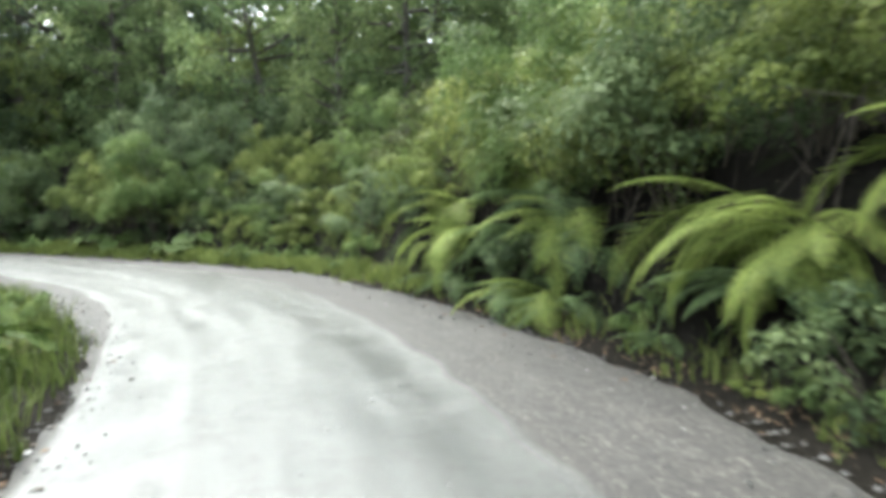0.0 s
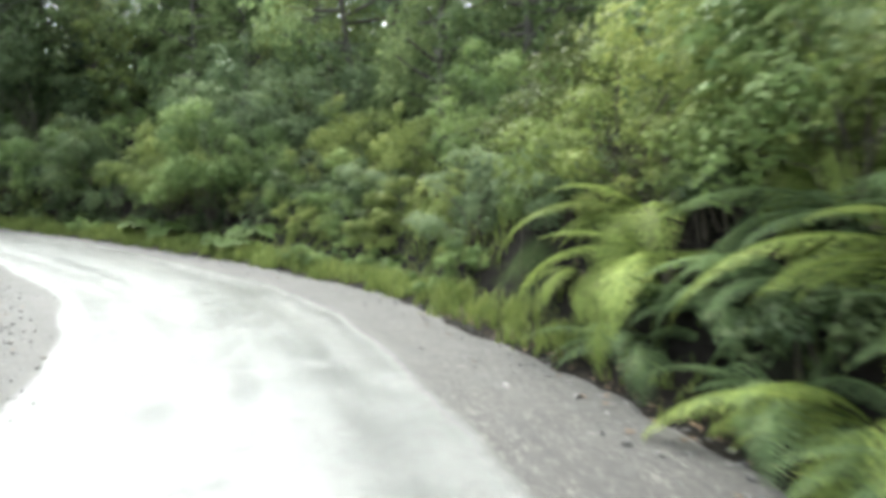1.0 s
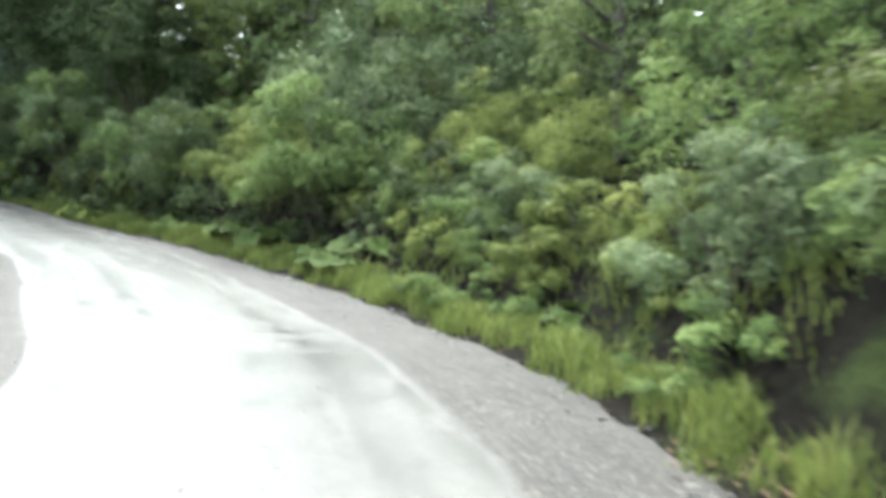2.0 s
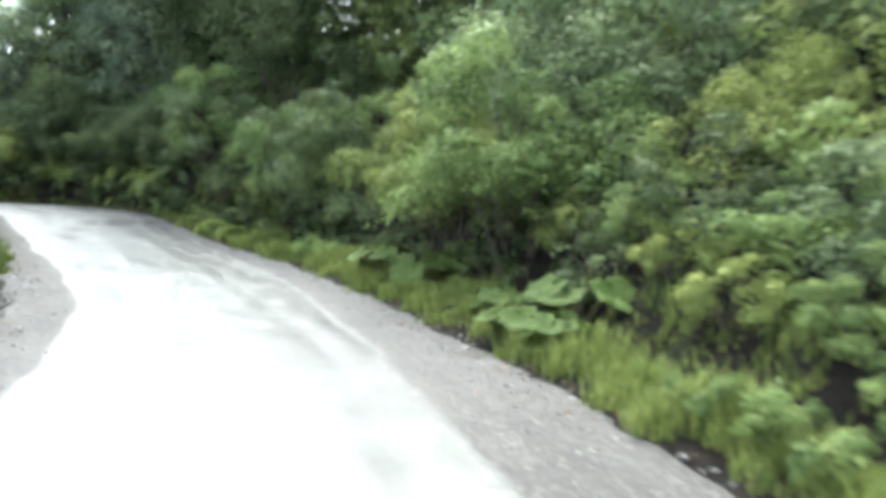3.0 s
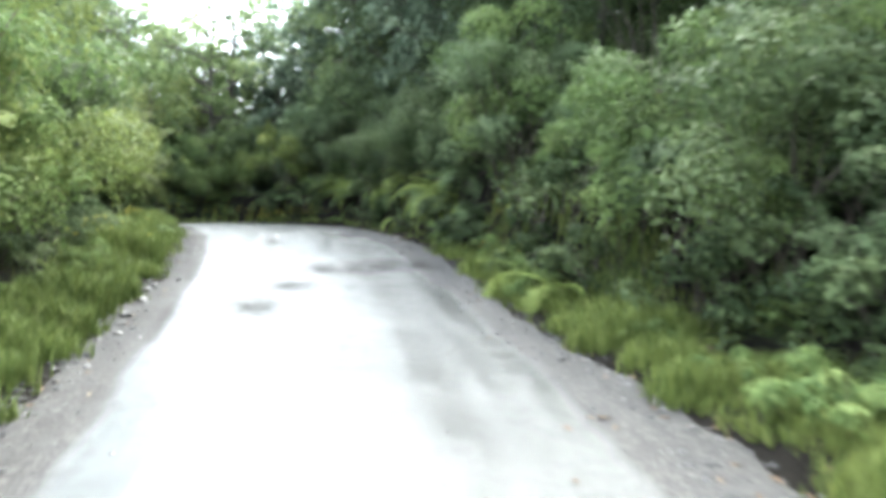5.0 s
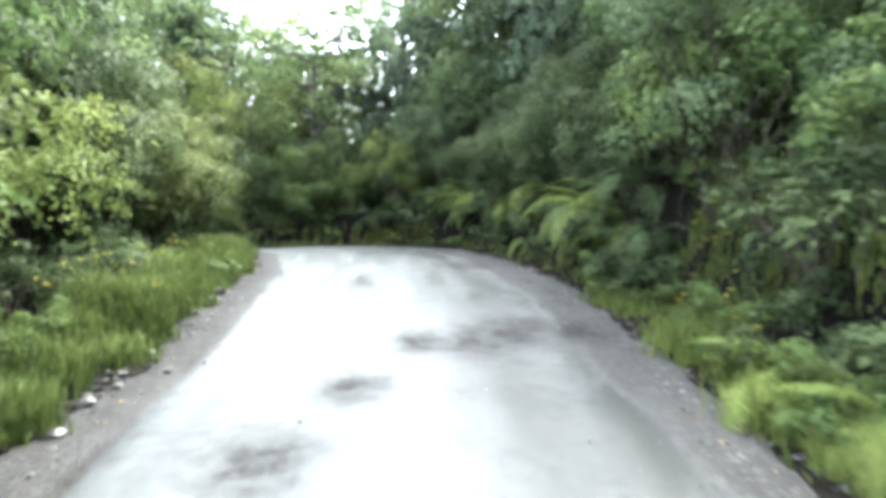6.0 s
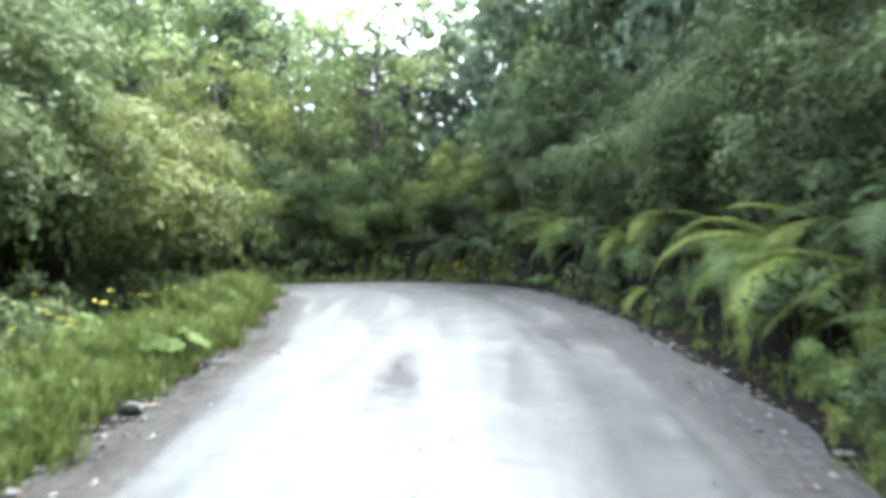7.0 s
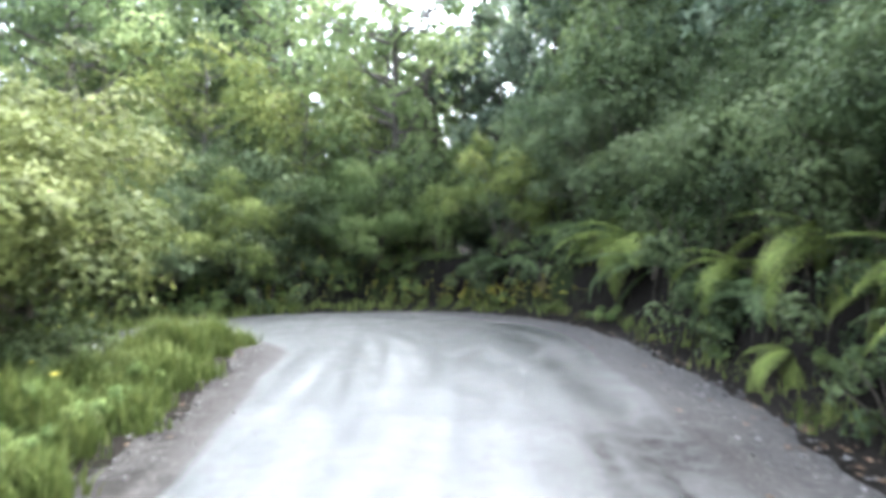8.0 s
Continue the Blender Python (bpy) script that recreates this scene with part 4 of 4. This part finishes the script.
def distant_wood(seed):
    """The wooded hillsides all round, as coarse clumps of foliage."""
    rng = np.random.default_rng(seed)
    n = 720
    w = rng.uniform(0, 2 * np.pi, n)
    r = rng.uniform(48, 85, n)
    x, y = -20 + r * np.cos(w), 18 + r * np.sin(w)
    s, lat, _ = locate(x, y)
    keep = np.abs(lat) > 8
    x, y = x[keep], y[keep]
    z = height(x, y)
    c = np.column_stack([x, y, z + rng.uniform(0.5, 9.0, len(x))])
    cloud = leaf_cloud(rng, c, rng.uniform(2.2, 4.0, len(x)), 30000, 1.1, 0.7, 0.3, 0.9, 0.3)
    return tagged(new("distant_wood", leaf_mesh("distant_wood", cloud, LEAF_HAZED)), "dark wooded hillsides far behind the road", "woods", kind="stuff")


distant_wood(81)


def hillside_wood(seed):
    """The close-grown forest higher up the slope, as clumps of dark foliage."""
    rng = np.random.default_rng(seed)
    n = 420
    s = rng.uniform(2, 46, n)
    i = np.clip(np.round((s - ALONG[0]) / STEP).astype(int), 0, len(CURVE) - 1)
    p = CURVE[i, :2] + RIGHT[i] * (CURVE[i, 3] + rng.uniform(12, 24, n))[:, None]
    c = np.column_stack([p, height(p[:, 0], p[:, 1]) + rng.uniform(0.5, 11.0, n)])
    cloud = leaf_cloud(rng, c, rng.uniform(1.2, 2.2, n), 30000, 0.5, 0.3, 0.4, 0.9, 0.3)
    return tagged(new("hillside_wood", leaf_mesh("hillside_wood", cloud, LEAF_HAZED)), "dark close-grown forest on the slope above the road", "woods", kind="stuff")


hillside_wood(82)


def far_wood(seed):
    """The closed wood that stands behind the trees of the bend, below the gap of sky."""
    rng = np.random.default_rng(seed)
    n = 130
    p = np.column_stack([rng.uniform(-63, -53, n), rng.uniform(20, 48, n)])
    c = np.column_stack([p, rng.uniform(1.5, 8.0, n)])
    cloud = leaf_cloud(rng, c, rng.uniform(1.2, 2.0, n), 14000, 0.42, 0.26, 0.4, 0.9, 0.3)
    return tagged(new("far_wood", leaf_mesh("far_wood", cloud, LEAF_HAZED)), "wood behind the bend of the road, bluish from painted haze", "woods", kind="stuff")


far_wood(83)

# ---- ferns on the cut bank ----
FERNS = [fern(31, 10, 1.0, 0, "bright green fern with arching drooping fronds", fan=230), fern(32, 10, 1.0, 1, "dark green fern with long drooping fronds", fan=230),
         fern(33, 9, 0.8, 0, "young light green fern on the bank", fan=260), fern(34, 8, 1.1, 1, "sparse fern with long hanging fronds", fan=200)]


def roadward(s):
    i = int(np.clip(round((s - ALONG[0]) / STEP), 0, len(CURVE) - 1))
    return math.degrees(math.atan2(-RIGHT[i, 1], -RIGHT[i, 0]))


FERNS.append(fern(35, 9, 1.6, 2, "large bright fern whose long fronds hang down the bank", fan=150))
for s, u, k, z, off in [(5.6, 1.1, 4, 0.85, -10), (5.2, 0.85, 1, 1.1, 10), (4.7, 1.0, 4, 0.8, 10), (4.2, 1.7, 4, 0.8, 0), (5.0, 1.0, 0, 1.15, 30), (6.3, 0.55, 1, 0.55, 10), (8.0, 0.9, 1, 1.15, -10), (8.5, 1.0, 0, 1.25, 15),
                        (9.0, 1.1, 1, 1.3, 0), (9.4, 0.95, 1, 1.15, 20), (10.2, 0.85, 1, 0.95, 0), (10.8, 0.95, 0, 1.25, -10), (11.3, 1.1, 0, 1.2, 10), (11.9, 0.9, 2, 1.0, 0), (9.9, 1.6, 0, 1.0, 0), (8.6, 0.65, 0, 1.1, 10), (9.2, 0.6, 1, 1.0, -15), (8.1, 0.5, 1, 0.9, 20), (10.9, 0.6, 1, 1.0, 0),
                        (33.5, 0.7, 0, 0.85, 0), (34.6, 0.75, 0, 0.95, -15), (38.4, 0.8, 1, 0.9, 0), (39.7, 1.05, 1, 1.1, -15), (40.1, 0.95, 4, 0.75, -10), (40.8, 0.9, 0, 1.15, -10), (41.3, 1.1, 4, 0.8, 5), (41.8, 0.95, 0, 1.05, 15),
                        (42.3, 0.9, 1, 1.15, -10), (42.8, 1.5, 1, 1.0, 0), (43.6, 1.05, 4, 0.7, -15), (45.2, 1.15, 0, 1.1, -15), (45.3, 0.7, 2, 0.95, 10), (45.6, 1.6, 2, 1.1, 20),
                        (46.3, 0.85, 1, 0.95, 0), (46.9, 0.95, 0, 0.85, -10), (48.7, 0.95, 1, 1.15, 10), (49.2, 1.1, 0, 1.25, 0), (49.6, 1.5, 4, 0.8, 0), (50.0, 1.2, 1, 1.1, -10), (51.2, 0.9, 1, 0.95, 0)]:
    grow(k, FERNS, s, edge_r(s) + u, z, roadward(s) + off, 0.0)

# ---- giant rhubarb ----
RHUBARB = [giant_rhubarb(41, 12, 1.0, "giant rhubarb with large lobed green leaves on the verge"), giant_rhubarb(42, 7, 0.9, "small giant rhubarb with broad toothed leaves")]
for s, lat, k, z in [(26.3, 3.0, 0, 0.75), (25.6, 3.4, 1, 0.8), (23.2, 3.2, 0, 0.75), (22.4, 3.8, 1, 1.1), (21.5, 3.0, 0, 0.7), (22.2, 2.9, 1, 0.7), (42.3, -3.75, 0, 0.5), (40.8, -3.25, 1, 0.6), (55.8, 3.9, 0, 0.6), (9.0, -2.8, 1, 0.6), (7.8, -2.9, 1, 0.55), (17.0, 3.6, 1, 0.6)]:
    grow(k, RHUBARB, s, lat, z, rnd.uniform(0, 360), 0.0)

# ---- weeds, grass, flowers ----
for s0, s1, step in ((-2, 60, 0.95),):
    s = s0
    while s < s1:
        shade = 1 < s < 13 or 37 < s < 50
        if not shade or rnd.random() < 0.3:
            grow(rnd.choices([0, 1, 2], [3, 3, 0 if shade else 2])[0], LOW, s, edge_r(s) + rnd.uniform(0.35, 0.8), rnd.uniform(0.5, 0.9) * (0.65 if shade else 1), rnd.uniform(0, 360), 0.05)
        if 14 < s < 20:
            grow(rnd.choices([0, 1, 2], [2, 2, 4])[0], LOW, s, edge_r(s) + rnd.uniform(0.9, 1.6), rnd.uniform(0.7, 1.1), rnd.uniform(0, 360), 0.05)
        s += step * rnd.uniform(0.7, 1.3)
s = 30.0
while s < 50:
    grow(rnd.choices([0, 1, 2], [3, 3, 1])[0], LOW, s, -edge_l(s) - rnd.uniform(0.9, 2.2), rnd.uniform(0.4, 0.65), rnd.uniform(0, 360), 0.05)
    s += 0.7
for s, u, k, z in [(2.2, 0.5, 0, 0.6), (3.0, 0.35, 1, 0.55), (3.6, 0.6, 0, 0.7), (4.3, 0.4, 0, 0.5), (4.9, 0.3, 1, 0.5), (2.6, 0.9, 2, 0.7), (3.4, 1.0, 2, 0.8), (1.6, 0.5, 1, 0.6)]:
    grow(k, LOW, s, edge_r(s) + u, z, rnd.uniform(0, 360), 0.05)
s = 30.4
while s < 50:
    grow(rnd.choices([0, 1, 2], [4, 2, 2])[0], LOW, s, -edge_l(s) - rnd.uniform(0.5, 1.8), rnd.uniform(0.3, 0.5), rnd.uniform(0, 360), 0.05)
    s += 0.6
s = 0.0
while s < 14:
    grow(rnd.choices([0, 1], [3, 2])[0], LOW, s, -edge_l(s) - rnd.uniform(0.5, 1.4), rnd.uniform(0.6, 1.0), rnd.uniform(0, 360), 0.05)
    s += 0.7


def grass(name, seed, spans, label, tall=0.42, material=None):
    """Blades of grass over stretches of the verge: (from, to, inner, outer, blades), sides by sign."""
    rng = np.random.default_rng(seed)
    vs, fs, base = [], [], 0
    for s0, s1, a, b, n in spans:
        s = rng.uniform(s0, s1, n)
        side = 1 if a > 0 else -1
        i = np.clip(np.round((s - ALONG[0]) / STEP).astype(int), 0, len(CURVE) - 1)
        u = rng.uniform(abs(a), abs(b), n) + 0.12 * np.sin(s * 3.1) + 0.1 * np.sin(s * 7.7)
        lat = (CURVE[i, 3] + u) if side > 0 else -(CURVE[i, 4] + u)
        p = CURVE[i, :2] + RIGHT[i] * lat[:, None] + TAN[i] * (s - ALONG[i])[:, None] + rng.normal(size=(n, 2)) * 0.05
        z = height(p[:, 0], p[:, 1])
        tuft = 0.32 + 1.1 * (wavy(p[:, 0], p[:, 1], 2.6, 4.0) * 0.5 + 0.5) ** 1.5 + 0.25 * wavy(p[:, 0], p[:, 1], 7.0, 1.0)
        L = tall * tuft * (0.5 + 0.8 * rng.random(n))
        w = rng.uniform(0, 2 * np.pi, n)
        d = np.column_stack([np.cos(w), np.sin(w)])
        q = np.column_stack([-d[:, 1], d[:, 0]])
        wid = 0.006 + 0.007 * rng.random(n)
        out = L * rng.uniform(0.15, 0.7, n)
        root = np.column_stack([p, z - 0.02])
        mid = root + np.column_stack([d * (out * 0.35)[:, None], L * 0.6])
        tip = root + np.column_stack([d * out[:, None], L * 0.95])
        qq = np.column_stack([q * wid[:, None], np.zeros(n)])
        v = np.stack([root - qq, root + qq, mid + qq * 0.8, mid - qq * 0.8, tip], 1).reshape(-1, 3)
        j = base + np.arange(n)[:, None] * 5
        fs += (j + np.array([0, 1, 2])).tolist() + (j + np.array([0, 2, 3])).tolist() + (j + np.array([3, 2, 4])).tolist()
        vs.append(v)
        base += 5 * n
    return tagged(new(name, mesh_from(name, np.vstack(vs), fs, material or LEAF_GRASS)), label, "grass", kind="stuff")


grass("verge_grass", 51, [(11.5, 39, 0.05, 0.75, 10500), (51, 66, 0.01, 0.6, 5500), (39, 51, 0.25, 0.7, 900), (14, 32, 0.2, 1.7, 9000), (24, 37.5, 0.15, 1.5, 11000), (-2, 12, 0.2, 0.8, 1600)], "yellow-green grass along the foot of the bank", 0.27, LEAF_VERGE)
grass("berm_grass", 52, [(28, 50, -0.05, -0.95, 15000), (28, 54, -0.001, -0.32, 5000), (31, 46, -0.2, -0.75, 6000), (43, 54, -0.05, -0.9, 4000), (-2, 16, -0.1, -2.0, 8000)], "bright green long grass on the road's inner berm", 0.36)


def flowers(name, seed, spots, label):
    """Small yellow flower heads on thin stalks."""
    rng = np.random.default_rng(seed)
    v, f, sv, sf = [], [], [], []
    for s, lat, spread, n in spots:
        for _ in range(n):
            x, y = at(s + rng.normal() * spread, lat + rng.normal() * spread * 0.35)
            z = float(height(x, y)[0])
            h = 0.2 + 0.3 * rng.random()
            tube(sv, sf, [(x, y, z), (x + 0.02, y, z + h)], 0.003, 0.002, 3)
            for k in range(5):
                w = k * 1.257 + rng.random()
                i = len(v)
                c, r = Vector((x + 0.02, y, z + h)), 0.033
                v += [tuple(c), tuple(c + Vector((r * math.cos(w - 0.4), r * math.sin(w - 0.4), 0.012))), tuple(c + Vector((r * 1.2 * math.cos(w), r * 1.2 * math.sin(w), 0.018))),
                      tuple(c + Vector((r * math.cos(w + 0.4), r * math.sin(w + 0.4), 0.012)))]
                f += [(i, i + 1, i + 2), (i, i + 2, i + 3)]
    me = mesh_from(name, v + sv, f + [tuple(k + len(v) for k in q) for q in sf], PETAL)
    me.materials.append(LEAF_GRASS)
    me.polygons.foreach_set("material_index", [0] * len(f) + [1] * len(sf))
    return tagged(new(name, me), label, "flowers", kind="stuff")


flowers("yellow_flowers", 61, [(37.5, -3.7, 0.9, 14), (40.2, -3.9, 0.9, 24), (43.0, -4.2, 0.8, 14), (52.6, 3.2, 0.9, 170), (51.2, 3.2, 0.7, 110), (50.2, 3.3, 0.5, 50), (54.4, 2.7, 0.6, 70), (57.0, 2.4, 1.2, 60), (37.0, 2.8, 0.5, 20), (35.5, 2.7, 0.6, 15)], "small yellow wildflowers in the verge")


# ---- stones and litter on the loose shoulders ----
def stone_mesh(seed):
    rng = np.random.default_rng(seed)
    bm = bmesh.new()
    bmesh.ops.create_icosphere(bm, subdivisions=1, radius=1.0)
    k = np.array([1.0, 0.6 + 0.3 * rng.random(), 0.4 + 0.25 * rng.random()])
    for p in bm.verts:
        p.co = Vector(np.array(p.co) * k * (1 + rng.normal() * 0.12))
    me = bpy.data.meshes.new("stone")
    bm.to_mesh(me)
    bm.free()
    me.materials.append(STONE)
    return me


STONES = [stone_mesh(k) for k in range(5)]


def road_place(s, lat):
    x, y = at(s, lat)
    i = int(np.clip(round((s - ALONG[0]) / STEP), 0, len(CURVE) - 1))
    return Vector((x, y, float(road_height(i, lat))))


def stone(s, lat, size, turn, label):
    ob = new("stone", STONES[rnd.randrange(5)])
    ob.matrix_basis = Matrix.Translation(road_place(s, lat) + Vector((0, 0, size * 0.18))) @ pose(0, 0, 0, rnd.uniform(-15, 15), rnd.uniform(-15, 15), turn) @ Matrix.Diagonal((size, size, size, 1))
    return tagged(ob, label, "stone", "loose stones on the road's shoulders")


pale_stone = stone(39.3, -2.75, 0.13, 20, "pale flat stone at the edge of the berm")
pale_stone.data = pale_stone.data.copy()
pale_stone.data.materials[0] = STONE_PALE
for s, lat, z in [(34.0, -2.3, 0.07), (34.6, -2.4, 0.09), (35.1, -2.35, 0.06), (33.2, -2.3, 0.08), (32.5, -2.2, 0.06), (36.0, -2.5, 0.07), (31.2, -2.15, 0.05), (37.6, -2.6, 0.06), (22.2, 2.3, 0.06), (17.5, 2.3, 0.05)]:
    stone(s, lat, z, rnd.uniform(0, 360), "pale wet stone at the road's edge")
for k in range(70):
    right = rnd.random() < 0.6
    s = rnd.uniform(2, 50)
    lat = edge_r(s) - abs(rnd.gauss(0, 0.3)) if right else -edge_l(s) + abs(rnd.gauss(0, 0.22))
    stone(s, lat, rnd.uniform(0.02, 0.05), rnd.uniform(0, 360), "small grey stone lying on the gravel shoulder")


def scatter(name, seed, n, kind, label, material):
    """Gravel crumbs or dead leaves over both shoulders."""
    rng = np.random.default_rng(seed)
    v, f = [], []
    for _ in range(n):
        s = rng.uniform(0, 56)
        if rng.random() < 0.62:
            lat = edge_r(s) + 0.15 - abs(rng.normal()) * 0.4
        else:
            lat = -edge_l(s) - 0.1 + abs(rng.normal()) * 0.3
        p = road_place(s, lat)
        i = len(v)
        w = rng.uniform(0, 6.3)
        a, b = Vector((math.cos(w), math.sin(w), 0)), Vector((-math.sin(w), math.cos(w), 0))
        if kind == "gravel":
            r = 0.007 + 0.028 * rng.random() ** 3
            v += [tuple(p + a * r), tuple(p + b * r * 0.8), tuple(p - a * r * 0.9), tuple(p - b * r * 0.7), tuple(p + Vector((0, 0, r * 0.8)) + a * r * 0.2)]
            f += [(i, i + 1, i + 4), (i + 1, i + 2, i + 4), (i + 2, i + 3, i + 4), (i + 3, i, i + 4)]
        else:
            r = 0.02 + 0.035 * rng.random()
            up = Vector((0, 0, 0.012))
            v += [tuple(p - a * r + up * 0.4), tuple(p + b * r * 0.45 + up), tuple(p + a * r + up * 0.6), tuple(p - b * r * 0.45 + up * 1.6)]
            f += [(i, i + 1, i + 2), (i, i + 2, i + 3)]
    return tagged(new(name, mesh_from(name, v, f, material)), label, kind, kind="stuff")


scatter("loose_gravel", 71, 9000, "gravel", "loose grey gravel along the road's shoulders", STONE)
def pebbles(name, seed, n, label):
    """Single dark pebbles pressed into the driven surface."""
    rng = np.random.default_rng(seed)
    v, f = [], []
    for _ in range(n):
        s = rng.uniform(0, 54)
        p = road_place(s, rng.normal() * 1.1)
        r, w, i = 0.008 + 0.018 * rng.random() ** 2, rng.uniform(0, 6.3), len(v)
        ring = [p + Vector((math.cos(w + k * 1.257), math.sin(w + k * 1.257), 0.1)) * r * rng.uniform(0.75, 1.1) for k in range(5)]
        v += [tuple(q) for q in ring] + [tuple(p + Vector((0, 0, r * 0.7)))]
        f += [(i + k, i + (k + 1) % 5, i + 5) for k in range(5)]
    return tagged(new(name, mesh_from(name, v, f, STONE)), label, "gravel", kind="stuff")


def rubble(name, seed, n, label):
    """Wet dark clods and broken stone that the wheels have thrown to the road's inner edge."""
    rng = np.random.default_rng(seed)
    v, f = [], []
    for _ in range(n):
        s = rng.uniform(9, 45)
        near = float(loose_from(s)) + 0.12
        lat = -(near + max(0.1, edge_l(s) + 0.12 - near) * rng.random() ** 0.35)
        p = road_place(s, lat)
        r, w, i = 0.010 + 0.034 * rng.random() ** 2.5, rng.uniform(0, 6.3), len(v)
        for ring, (k, z) in enumerate(((1.0, -0.1), (0.75, 0.45))):
            for q in range(6):
                a = w + q * 1.047
                t = r * k * rng.uniform(0.7, 1.2)
                v.append((p[0] + math.cos(a) * t, p[1] + math.sin(a) * t * 0.8, p[2] + r * z * rng.uniform(0.7, 1.2)))
        v.append((p[0], p[1], p[2] + r * 0.65))
        f += [(i + q, i + (q + 1) % 6, i + 6 + (q + 1) % 6, i + 6 + q) for q in range(6)] + [(i + 6 + q, i + 6 + (q + 1) % 6, i + 12) for q in range(6)]
    return tagged(new(name, mesh_from(name, v, f, CLOD)), label, "rubble", kind="stuff")


rubble("rubble", 76, 1300, "wet dark clods and stones along the road's inner edge")
pebbles("pebbles", 74, 420, "small dark pebbles pressed into the gravel road")
scatter("dead_leaves", 72, 450, "leaf litter", "fallen tan leaves on the gravel shoulder", LITTER)


def hanging_stems(name, seed, n, label):
    """Dead stems, roots and runners that hang over the face of the cut bank."""
    rng = np.random.default_rng(seed)
    v, f = [], []
    while n:
        s = rng.uniform(1.0, 49.0)
        if not hollow(s):
            continue
        n -= 1
        top = stand(s, toe(s) + rng.uniform(0.55, 1.2)) + Vector((0, 0, rng.uniform(0.2, 1.3)))
        low = stand(s + rng.normal() * 0.25, toe(s) + rng.uniform(0.0, 0.5))
        mid = top.lerp(low, 0.45)
        out = Vector((-RIGHT[int((s - ALONG[0]) / STEP)][0], -RIGHT[int((s - ALONG[0]) / STEP)][1], 0)) * rng.uniform(0.05, 0.35)
        tube(v, f, [top, top.lerp(mid, 0.5) + out * 0.8, mid + out, low.lerp(mid, 0.4) + out * 0.6, low], 0.004 + 0.009 * rng.random() ** 2, 0.003, 4)
    return tagged(new(name, mesh_from(name, v, f, TWIG, True)), label, "stems", kind="stuff")


hanging_stems("hanging_stems", 75, 230, "thin grey dead stems and roots hanging over the bank")


def litter(name, seed, n, label):
    """Dead leaves and bits of twig over the soil at the foot of the bank."""
    rng = np.random.default_rng(seed)
    s = np.where(rng.random(n) < 0.5, rng.uniform(0, 14, n), rng.uniform(14, 52, n))
    i = np.clip(np.round((s - ALONG[0]) / STEP).astype(int), 0, len(CURVE) - 1)
    p = CURVE[i, :2] + RIGHT[i] * (CURVE[i, 3] + rng.uniform(0.0, 1.1, n))[:, None] + TAN[i] * (s - ALONG[i])[:, None] + rng.normal(size=(n, 2)) * 0.08
    z = height(p[:, 0], p[:, 1]) + 0.012
    w = rng.uniform(0, 2 * np.pi, n)
    a = np.column_stack([np.cos(w), np.sin(w), rng.normal(size=n) * 0.25])
    q = np.column_stack([-np.sin(w), np.cos(w), rng.normal(size=n) * 0.25])
    r = (0.012 + 0.026 * rng.random(n))[:, None]
    c = np.column_stack([p, z])
    v = np.stack([c - a * r, c + q * r * 0.4, c + a * r, c - q * r * 0.4], 1).reshape(-1, 3)
    j = np.arange(n)[:, None] * 4
    f = np.concatenate([j + np.array([0, 1, 2]), j + np.array([0, 2, 3])])
    return tagged(new(name, mesh_from(name, v, f, LITTER)), label, "leaf litter", kind="stuff")


litter("bank_litter", 73, 5000, "brown dead leaves on the soil below the bank")


# kinds that found no place
for ob in SHRUBS + BIG + OVER + UNDER + LOW + TREES + FERNS + RHUBARB:
    if ob.name not in used:
        for child in list(ob.children):
            bpy.data.objects.remove(child)
        bpy.data.objects.remove(ob)
